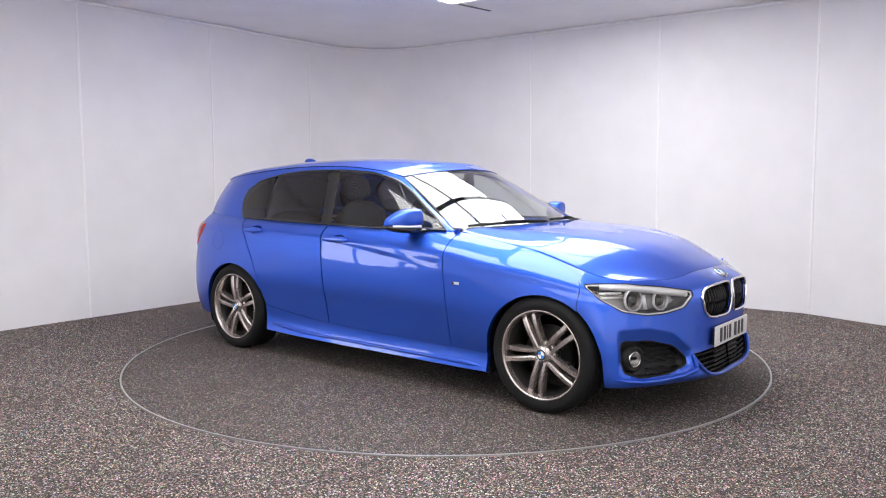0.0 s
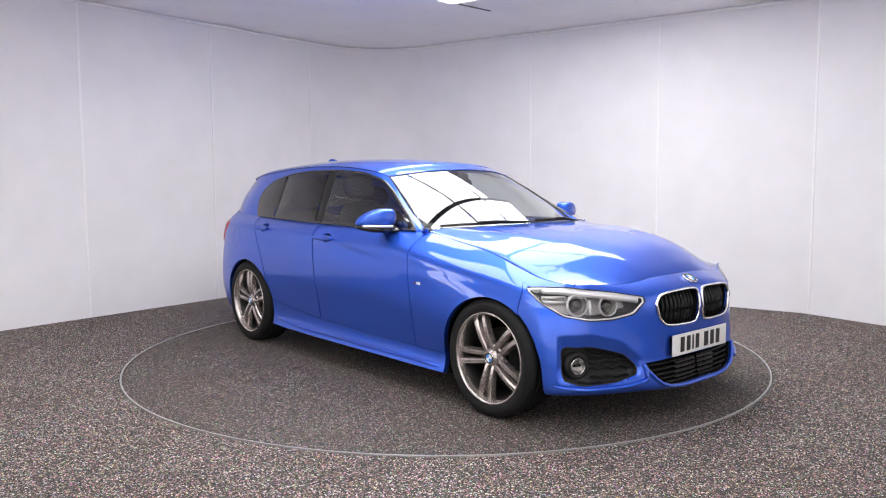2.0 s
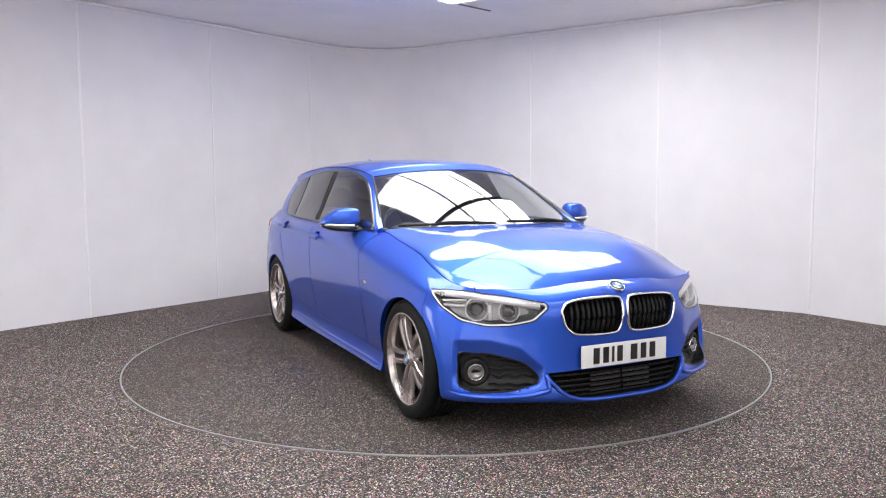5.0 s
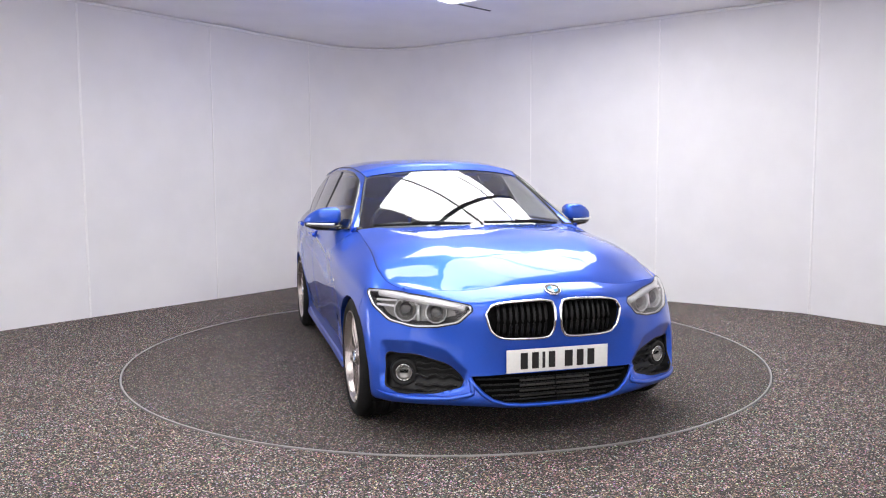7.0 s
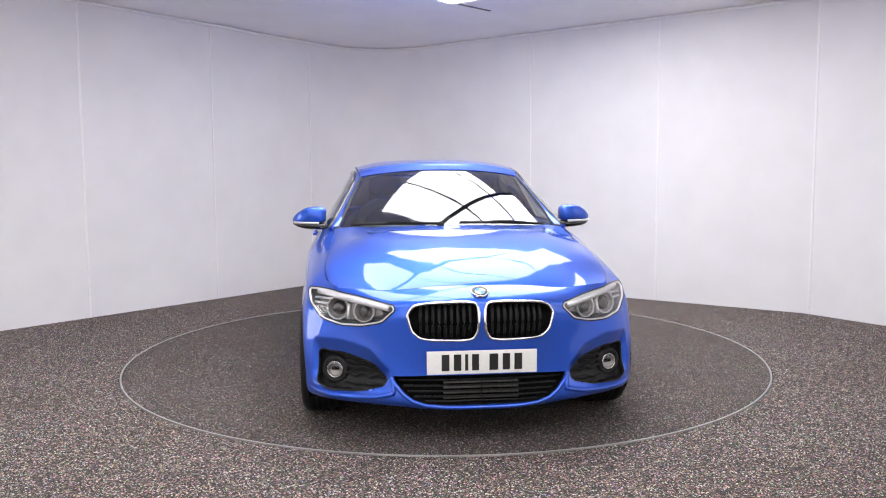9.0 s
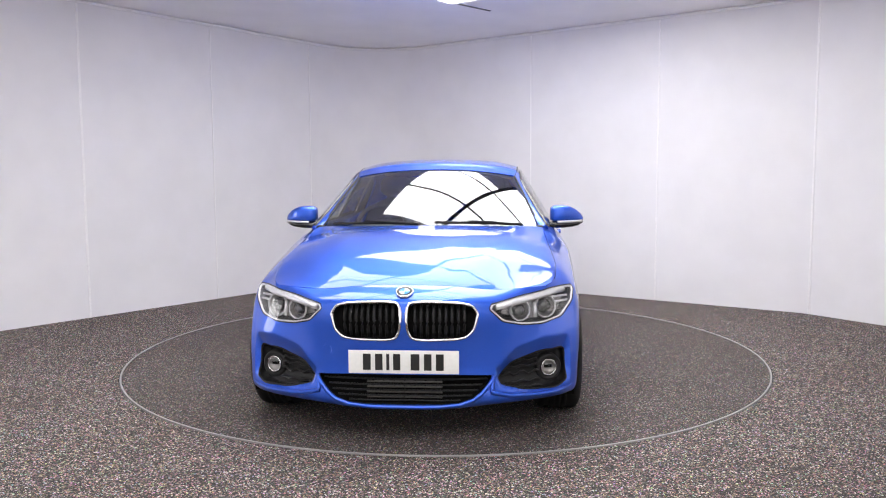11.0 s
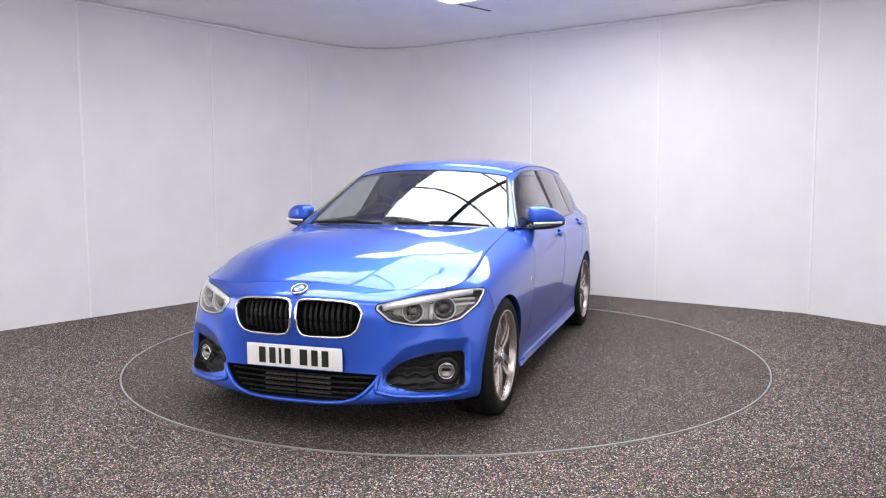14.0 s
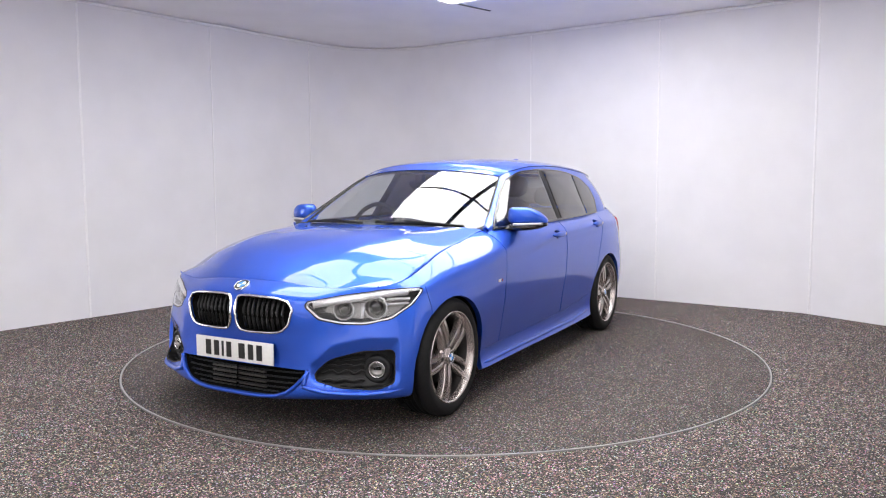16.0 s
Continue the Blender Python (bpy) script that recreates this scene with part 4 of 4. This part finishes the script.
def headlamp(s):
    lamp = part("headlamp", filled(BODY, HEADLAMP, -0.075, 6, s, lip=-0.07), DASH, car, "clear headlamp with two bright rings")
    part("lamp_frame", bead(BODY, shrunk(HEADLAMP, 0.972), 0.0055, s, -0.006), SILVER, lamp, "bright silver lamp frame")
    part("lamp_seal", bead(BODY, HEADLAMP, 0.0035, s, -0.001, n=6), BLACK, lamp)
    # brow strip under the bonnet edge
    brow = [BODY.find(p) for p in ((1.64, .770, .706), (1.70, .735, .706), (1.768, .69, .700), (1.84, .61, .689), (1.905, .53, .676), (1.965, .43, .656))]
    part("brow", bead(BODY, brow, 0.025, s, -0.019, False, 0.7), SILVER, lamp)
    # dark inner masks
    mask = rounded([BODY.find(p) for p in ((1.62, .79, .70), (1.75, .70, .685), (1.92, .50, .665), (1.94, .47, .62), (1.88, .60, .585), (1.74, .785, .605))], 3, 0.25)
    part("lamp_mask", filled(BODY, mask, -0.058, 5, s), MASK, lamp, "dark grey inner mask")
    for p, r in (((1.800, .690, .640), .060), ((1.885, .555, .630), .054)):
        q, n = at_body(p, depth=0.030)
        d = (Vector((1, 0.25, 0)) * 0.65 + n * 0.35).normalized()
        m = facing(q, d, s)
        ring = part("light_ring", lathe([(r * .88, -.006), (r * .88, .005), (r * .91, .008), (r * .97, .008), (r, .004), (r, -.006)], 12), HALO, lamp, "white daytime light ring")
        ring.matrix_local = m @ Matrix.Rotation(radians(15), 4, "Y")
        bowl = part("reflector", lathe([(r * .90, .004), (r * .76, -.012), (r * .60, -.020), (.0001, -.022)], 32), STEEL, lamp)
        eye = part("projector_lens", lathe([(r * .60, -.018), (r * .52, -.004), (r * .36, .006), (r * .18, .010), (.0001, .011)], 32), GLOSSBLACK, lamp, "dark projector lens")
        bowl.matrix_local, eye.matrix_local = m, m
    part("divider", tube([at_body((1.84, .64, .665), depth=.035)[0] * 1.0, at_body((1.86, .645, .59), depth=.035)[0]] if s > 0 else [Vector((v.x, -v.y, v.z)) for v in (at_body((1.84, .64, .665), depth=.035)[0], at_body((1.86, .645, .59), depth=.035)[0])], 0.009), SILVER, lamp)
    for k, (y, z) in enumerate(((.775, .682), (.762, .648))):
        a, b = at_body((1.66, y + .03, z), depth=.02)[0], at_body((1.74, y - .06, z - .004), depth=.03)[0]
        part("light_blade", tube([Vector((v.x, v.y * s, v.z)) for v in (a, b)], .006), SILVER, lamp)
    part("lens", filled(BODY, HEADLAMP, 0.001, 8, s, 0.006), LENS, lamp, "clear lamp cover").visible_shadow = False
    return lamp


for s in (1, -1):
    headlamp(s)


def kidney(s):
    g = part("kidney_grille", filled(BODY, KIDNEY, -0.045, 5, s, lip=-0.04), DARK, car, "black slatted grille in a chrome frame")
    part("chrome_frame", bead(BODY, KIDNEY, 0.0085, s, 0.003, flat=0.8), CHROME, g, "polished chrome frame")
    q = np.array(KIDNEY)
    P = BODY.at(q[:, 0], q[:, 1])
    for k in range(9):
        y = .052 + .030 * k
        zs = []
        for i in range(len(P)):
            a, b = P[i - 1], P[i]
            if (a[1] - y) * (b[1] - y) < 0:
                zs.append(a[2] + (b[2] - a[2]) * (y - a[1]) / (b[1] - a[1]))
        if len(zs) < 2:
            continue
        lo, hi = min(zs) + .006, max(zs) - .006
        pts = []
        for f in np.linspace(0, 1, 7):
            v, n = at_body((2.05, y, lo + (hi - lo) * f), (.05, 1, 1), .020 + .012 * (2 * f - 1) ** 2)
            pts.append((v.x, v.y * s, v.z))
        part("grille_slat", tube(pts, .0075, n=6), BLACK, g, "gloss black upright slat")


for s in (1, -1):
    kidney(s)


# lower intake with bars
def intake_bars():
    bm = bmesh.new()
    for s in (1, -1):
        g = filled(BODY, INTAKE, -0.06, 5, s, lip=-0.05)
        me = bpy.data.meshes.new("x")
        g.to_mesh(me)
        g.free()
        bm.from_mesh(me)
        bpy.data.meshes.remove(me)
    return bm


intake = part("lower_intake", intake_bars(), DARK, car, "black lower air intake with bars")
for z, w in ((.222, .27), (.247, .325), (.272, .355), (.297, .375), (.322, .40)):
    pts = [at_body((2.05, abs(y), z), (.05, 1, 1), .022)[0] * 1.0 for y in np.linspace(-w, w, 25)]
    pts = [Vector((p.x, abs(p.y) * (1 if y > 0 else -1), p.z)) for p, y in zip(pts, np.linspace(-w, w, 25))]
    part("intake_bar", tube(pts, .0042, n=6), BLACK, intake)
for k in range(4):
    part("radiator_fin", boxed(2.036, 0, .232 + .025 * k, .014, .36, .008, .002), DISC, intake, "grey radiator fin")
for k in range(7):
    part("radiator_stay", boxed(2.034, -.15 + .05 * k, .27, .008, .005, .09), DARK, intake)
lip_line = [(2.012, .428, .332), (2.02, .405, .297), (2.034, .367, .254), (2.05, .326, .225), (2.062, .266, .207), (2.068, .18, .199), (2.07, .09, .195), (2.07, 0, .194)]
uv = [BODY.find(p) for p in lip_line]
P = [BODY.at(*q) + BODY.normal(*q) * 0.004 for q in uv]
part("intake_lip", tube([(p[0], p[1], p[2]) for p in P] + [(p[0], -p[1], p[2]) for p in P[-2::-1]], .011, n=8), PAINT, car, "blue painted lip round the intake")


# painted flange in the joint between bonnet and wing
for s in (1, -1):
    part("wing_flange", bead(HOOD, [(u, HOOD_EDGE) for u in np.linspace(0.3, 13.6, 60)], .008, s, -.013, False), PAINT, car)

# blade under each fog lamp pocket
blade = [(1.755, .812, .243), (1.80, .775, .232), (1.87, .705, .226), (1.935, .60, .226), (1.99, .50, .235), (2.03, .415, .258), (2.022, .418, .300), (2.012, .425, .335)]
uv = np.array([BODY.find(p) for p in blade])
k = np.linspace(0, len(uv) - 1, 40)
uv = np.stack([np.interp(k, range(len(uv)), uv[:, 0]), np.interp(k, range(len(uv)), uv[:, 1])], 1)
for s in (1, -1):
    part("bumper_blade", bead(BODY, uv, .012 * np.clip(np.linspace(0.05, 4, 40), 0, 1), s, .003, False), PAINT, car, "blue bumper blade beside the intake")


def fog(s):
    f = part("fog_pocket", filled(BODY, FOG, -0.055, 6, s, lip=-0.05), BLACK, car, "black textured fog lamp pocket")
    for z, a, b in ((.405, .55, .66), (.378, .50, .655), (.351, .47, .655), (.324, .465, .66), (.297, .48, .665), (.272, .54, .67)):
        pts = []
        for y in np.linspace(a, b, 12):
            v, n = at_body((1.9, y, z + .004 * math.sin(y * 90)), (.15, 1, 1), .036)
            pts.append((v.x, v.y * s, v.z))
        part("pocket_rib", tube(pts, .006, n=6), BLACK, f)
    part("pocket_rim", bead(BODY, FOG, .0055, s, -.003, n=6), BLACK, f)
    q, n = at_body((1.834, .714, .332), depth=.026)
    m = facing(q, (0.93, 0.34, 0.02), s)
    lamp = part("fog_lamp", lathe([(.072, -.03), (.068, -.004), (.058, .002), (.046, -.004), (.041, -.02), (.0001, -.03)], 36), BLACK, car, "round fog lamp with a chrome ring")
    lamp.matrix_local = m
    part("fog_reflector", lathe([(.039, -.002), (.036, -.012), (.020, -.022), (.0001, -.024)], 32), STEEL, lamp)
    part("fog_ring", lathe([(.037, .000), (.0385, .003), (.041, .002), (.042, -.006)], 32), CHROME, lamp, "chrome fog lamp ring")
    part("fog_shield", boxed(0, -.010, .004, .040, .010, .016, .004), DARK, lamp)
    part("fog_lens", lathe([(.038, .001), (.030, .005), (.016, .008), (.0001, .009)], 32), LENS, lamp).visible_shadow = False


for s in (1, -1):
    fog(s)

# plate: white board with plain dark bars for its writing
plate_back = part("plate_holder", boxed(2.058, 0, .408, .016, .50, .095, .003), BLACK, car)
plate = part("number_plate", boxed(2.069, 0, .409, .006, .524, .111, .0025), PLATE, car, "white number plate with black bars")
y = -.197
for k, w in enumerate((.046, .044, .018, .042, .052, .044, .046)):
    part("plate_bar", boxed(2.0725, y + w / 2, .409, .002, w * .8, .078, .0004), INK, plate, smooth=False)
    y += w + (.012 if k != 3 else .040)

# badges
q, n = at_body((1.99, 0, .728), (.05, 1, 1))
roundel(.041, .006, car, facing(q + n * .002, n), "bonnet_badge")
for s in (1, -1):
    q, n = at_body((.785, .89, .666), (1, 0, 1))
    b = part("side_badge", boxed(0, 0, 0, .046, .006, .016, .002), SILVER, car, "small silver side badge")
    b.matrix_local = facing(q, n, s)
    for k, mat in enumerate((BLUE, INK, RED)):
        part("stripe", boxed(-.012 - .007 * k if s > 0 else .012 + .007 * k, .0035, 0, .005, .002, .015), mat, b, smooth=False)
    if s > 0:
        continue
    # round cover in the bumper
    q, n = at_body((2.0, .375, .455), (.05, 1, 1))
    c = part("tow_cover", lathe([(.0001, .001), (.024, .001), (.0255, 0), (.0255, -.004)], 32), PAINT, car, smooth=False)
    c.matrix_local = facing(q - n * .0006, n, s)


def loft(sections, n=24, p=3.0):
    """A closed body through upright sections (y, x centre, x half, z low, z high)."""
    bm = bmesh.new()
    rings = []
    for y, xc, hx, lo, hi in sections:
        ring = []
        for k in range(n):
            a = 2 * math.pi * k / n
            c, d = math.cos(a), math.sin(a)
            ring.append(bm.verts.new((xc + hx * math.copysign(abs(c) ** (2 / p), c), y, (lo + hi) / 2 + (hi - lo) / 2 * math.copysign(abs(d) ** (2 / p), d))))
        rings.append(ring)
    for a, b in zip(rings, rings[1:]):
        for k in range(n):
            bm.faces.new((a[k], a[(k + 1) % n], b[(k + 1) % n], b[k]))
    bm.faces.new(rings[0])
    bm.faces.new(rings[-1])
    bmesh.ops.recalc_face_normals(bm, faces=bm.faces)
    return bm


def mirror(s):
    def rows(table):
        """Sections eased between the rows of a table."""
        t = np.array(table)
        ys = np.linspace(0, 1, 15)
        ys = t[0, 0] + (t[-1, 0] - t[0, 0]) * (1 - (1 - ys) ** 1.5)
        return [(s * y, *[float(np.interp(y, t[:, 0], t[:, k])) for k in range(1, 5)]) for y in ys]

    m = part("door_mirror", loft(rows([(.790, .420, .038, .992, 1.072), (.794, .420, .050, .984, 1.083), (.82, .422, .057, .982, 1.089), (.88, .416, .059, .982, 1.089), (.92, .405, .056, .983, 1.082), (.96, .388, .049, .984, 1.062), (.99, .370, .038, .986, 1.038), (1.008, .356, .023, .988, 1.018), (1.014, .350, .011, .991, 1.006)]), 32, 3.6), PAINT, car, "blue door mirror on a black foot")
    part("mirror_base", loft(rows([(.790, .418, .044, .938, .982), (.82, .420, .051, .936, .984), (.88, .416, .055, .938, .985), (.94, .398, .051, .944, .986), (.98, .377, .042, .954, .988), (1.012, .352, .016, .970, .990)]), 24, 2.8), GLOSSBLACK, m, "gloss black lower half")
    arc = [(.478 + .002 * f - .082 * f ** 3, s * (.835 + .165 * f), .981 + .004 * f) for f in np.linspace(0, 1, 14)]
    part("indicator", tube(arc, .0075, n=8), SILVER, m, "pale indicator strip")
    part("mirror_glass", blob(.360, s * .875, 1.020, .008, s * .070, .050, 3.4), REFLECTOR, m)
    part("mirror_foot", tube([(.49, s * .765, .955), (.46, s * .80, .953), (.42, s * .85, .958)], [.026, .024, .026], n=10, flat=.6), GLOSSBLACK, m)
    return m


for s in (1, -1):
    mirror(s)


def handle(owner, x, z, s, cup, length=.225):
    q, n = at_body((x, .88, z), (1, 0, 1))
    h = part("door_handle", blob(q.x - .008, s * (q.y + .018), q.z, length / 2, .014, .020, 2.8, 26, 12, lambda a, b, c: (a, b - .9 * a ** 4, c * (1 - .25 * a * a))), PAINT, owner)
    part("handle_cup", filled(BODY, cup, -.022, 5, s, -.004), PAINT, owner)
    part("lock", lathe([(.0001, .003), (.009, .003), (.011, 0)], 16), CHROME, owner).matrix_local = facing((q.x - length * .5 + .03, q.y + .026, q.z), (0, 1, 0), s)


for s, f, r in zip((1, -1), front_doors, rear_doors):
    handle(f, *HANDLES[0], s, CUPS[0], .235)
    handle(r, *HANDLES[1], s, CUPS[1], .205)

# rubbing seal at the belt line and along the screen
for s in (1, -1):
    pts = [SIDE.find(p, (1, 0, 1)) for p in ((.61, .78, .956), (.2, .8, .958), (-.35, .8, .964), (-.9, .80, .974), (-1.33, .78, .984))]
    uv = np.array([np.array([np.interp(k, range(5), [p[0] for p in pts]), np.interp(k, range(5), [p[1] for p in pts])]) for k in np.linspace(0, 4, 40)])
    part("belt_seal", bead(SIDE, uv, .008, s, .006, False, n=6), GLOSSBLACK, car, "gloss black belt seal")
edge = [(u, 8.0) for u in np.linspace(0, 6, 30)]
for s in (1, -1):
    part("screen_seal", bead(SCREEN, edge, .008, s, .001, False, n=6), BLACK, car, "black screen seal")
top_edge = [SCREEN.at(6.0, v) for v in np.linspace(0, 8, 30)]
part("screen_top_seal", tube([(p[0], -p[1], p[2]) for p in top_edge[::-1]] + [tuple(p) for p in top_edge[1:]], .003, n=6), BLACK, car)
base = [SCREEN.at(0.0, v) for v in np.linspace(0, 8, 30)]
base = [(p[0] + .012, -p[1], p[2] - .006) for p in base[::-1]] + [(p[0] + .012, p[1], p[2] - .006) for p in base[1:]]
part("cowl", tube(base, .026, n=8, flat=.45), BLACK, car, "black cowl under the windscreen")


for s in (1, -1):
    part("cowl_corner", blob(.655, s * .712, .957, .055, .026, .016, 2.4), BLACK, car, "black cowl corner")


def wiper(y0, y1, up):
    pts = []
    for f in np.linspace(0, 1, 14):
        y = y0 + (y1 - y0) * f
        v = min(8, abs(y) / .70 * 8)
        p = SCREEN.at(up * 2 * math.sin(f * 1.6) + .04, v) + SCREEN.normal(.1, v) * -.0 + np.array([.010, 0, .014])
        pts.append((p[0], y, p[2]))
    w = part("wiper", tube(pts, .009, n=6), BLACK, car, "black windscreen wiper")
    part("wiper_arm", tube([(pts[0][0] + .02, y0, pts[0][2]), (pts[5][0] + .012, pts[5][1], pts[5][2] + .010), (pts[8][0] + .008, pts[8][1], pts[8][2] + .010)], .007, n=6), BLACK, w)


wiper(-.05, -.62, .05)
wiper(.60, .05, .045)

# aerial fin, tail lamps, spoiler edge
part("aerial_fin", blob(-1.435, 0, 1.402, .075, .022, .040, 2.2, 18, 10, lambda x, y, z: (x - .35 * max(z, 0), y * (1 - .55 * max(z, 0)), z)), PAINT, car, "blue roof aerial fin")
LAMP = rounded([BODY.find(p) for p in ((-1.745, .825, .930), (-1.90, .755, .950), (-2.06, .62, .935), (-2.10, .60, .80), (-1.97, .785, .738), (-1.87, .82, .770))], 3, 0.25)
for s in (1, -1):
    part("tail_lamp", filled(BODY, LAMP, 0.004, 6, s, 0.012, lip=0.012), RED, car, "red tail lamp")
for s in (1, -1):
    part("roof_joint", bead(ROOF, [(u, 3.75) for u in np.linspace(0.05, 6.8, 50)], .0028, s, .0005, False, n=6), DARK, car, "thin dark roof joint")
flap = [BODY.find((-1.52 + .072 * math.cos(a), .86, .815 + .070 * math.sin(a)), (1, 0, 1)) for a in np.linspace(0, 2 * math.pi, 40, endpoint=False)]
part("fuel_flap_joint", bead(BODY, flap, .0009, -1, .0, n=5), DARK, car, "thin joint round the fuel flap")
part("rear_spoiler", blob(-1.845, 0, 1.298, .065, .45, .016, 3.0, 30, 10), PAINT, car)

# flange along the lower edge of each sill
for s in (1, -1):
    uv = np.array([BODY.find((x, .86, z), (1, 0, 1)) for x, z in zip(np.linspace(-.95, .96, 24), np.interp(np.linspace(-.95, .96, 24), (-.95, -.6, .96), (.235, .205, .200)))])
    part("sill_flange", bead(BODY, uv, .012 * np.clip(8 * np.sin(np.linspace(0.01, math.pi - .01, 24)) , .1, 1), s, -.002, False), PAINT, car, "blue flange along the sill")

# ---- cabin ----
cabin = part("dashboard", blob(.52, 0, .835, .20, .70, .115, 3.2, 40, 14), DASH, car, "dark grey dashboard")
part("instrument_hood", blob(.42, -.37, .935, .13, .19, .045, 2.6), DASH, cabin)
part("screen_display", boxed(.36, 0, .965, .02, .20, .085, .004), GLOSSBLACK, cabin)
wheel_rim = part("steering_wheel", bmesh.new(), BLACK, car, "black steering wheel")
wheel_rim.data.clear_geometry()
bm = tube([(0, .182 * math.cos(2 * math.pi * k / 40), .182 * math.sin(2 * math.pi * k / 40)) for k in range(40)], .016, True, 8)
bm.to_mesh(wheel_rim.data)
bm.free()
wheel_rim.matrix_local = pose(.255, -.37, .92, 0, -24, 0)
for p in wheel_rim.data.polygons:
    p.use_smooth = True
part("wheel_boss", blob(0, 0, 0, .03, .075, .06, 2.5), DASH, wheel_rim)
for a in (0, 180, 270):
    ob = part("wheel_spoke", boxed(0, .11, 0, .015, .14, .03, .004), DASH, wheel_rim)
    ob.matrix_local = pose(0, 0, 0, a, 0, 0)


def seat(x, y, w=.25, tall=.62, rest=True):
    st = part("seat", blob(x + .10, y, .52, .26, w, .09, 3.0), CLOTH, car, "dark cloth seat")
    lean = Matrix.Rotation(radians(-17), 4, "Y")
    bk = part("backrest", blob(0, 0, tall / 2, .065, w, tall / 2, 3.0, 24, 14, lambda a, b, c: (a + .25 * b * b, b * (1 - .12 * max(c, 0) ** 2), c)), CLOTH, st)
    bk.matrix_local = Matrix.Translation((x - .13, y, .52)) @ lean
    if rest:
        hd = part("head_rest", blob(0, 0, tall + .10, .05, .13, .085, 2.8), CLOTH, st)
        hd.matrix_local = Matrix.Translation((x - .13, y, .52)) @ lean
    return st


seat(-.20, .37)
seat(-.20, -.37)
seat(-1.02, .36, .30, .52)
seat(-1.02, -.36, .30, .52)
part("rear_view_mirror", blob(.17, 0, 1.235, .018, .115, .034, 3.0), BLACK, car, "black rear view mirror")
part("mirror_stem", boxed(.21, 0, 1.275, .05, .06, .05, .01), BLACK, car)
U, V = plate_grid(ROOF, 20, 16)
part("headlining", sheet(ROOF, [(U[1:-1], V[1:-1])], both=True, lip=0, offset=-.03), CABIN, car, "pale grey headlining")
part("parcel_shelf", boxed(-1.62, 0, .93, .5, 1.2, .02, .005), DASH, car)


# ---- what moves ----
def motions():
    rows, deck = [], []
    for k in range(17):
        a = -90 + 51.2348 - 5.01721 * k
        rows.append((k, pose(0, 0, 0, 0, 0, a) @ pose(CAR_X, CAR_Y, 0)))
        deck.append((k, pose(0, 0, 0, 0, 0, a)))
    walk(car, rows)
    walk(turntable, deck)


CAR_X, CAR_Y = 0.0497, -0.0518
motions()
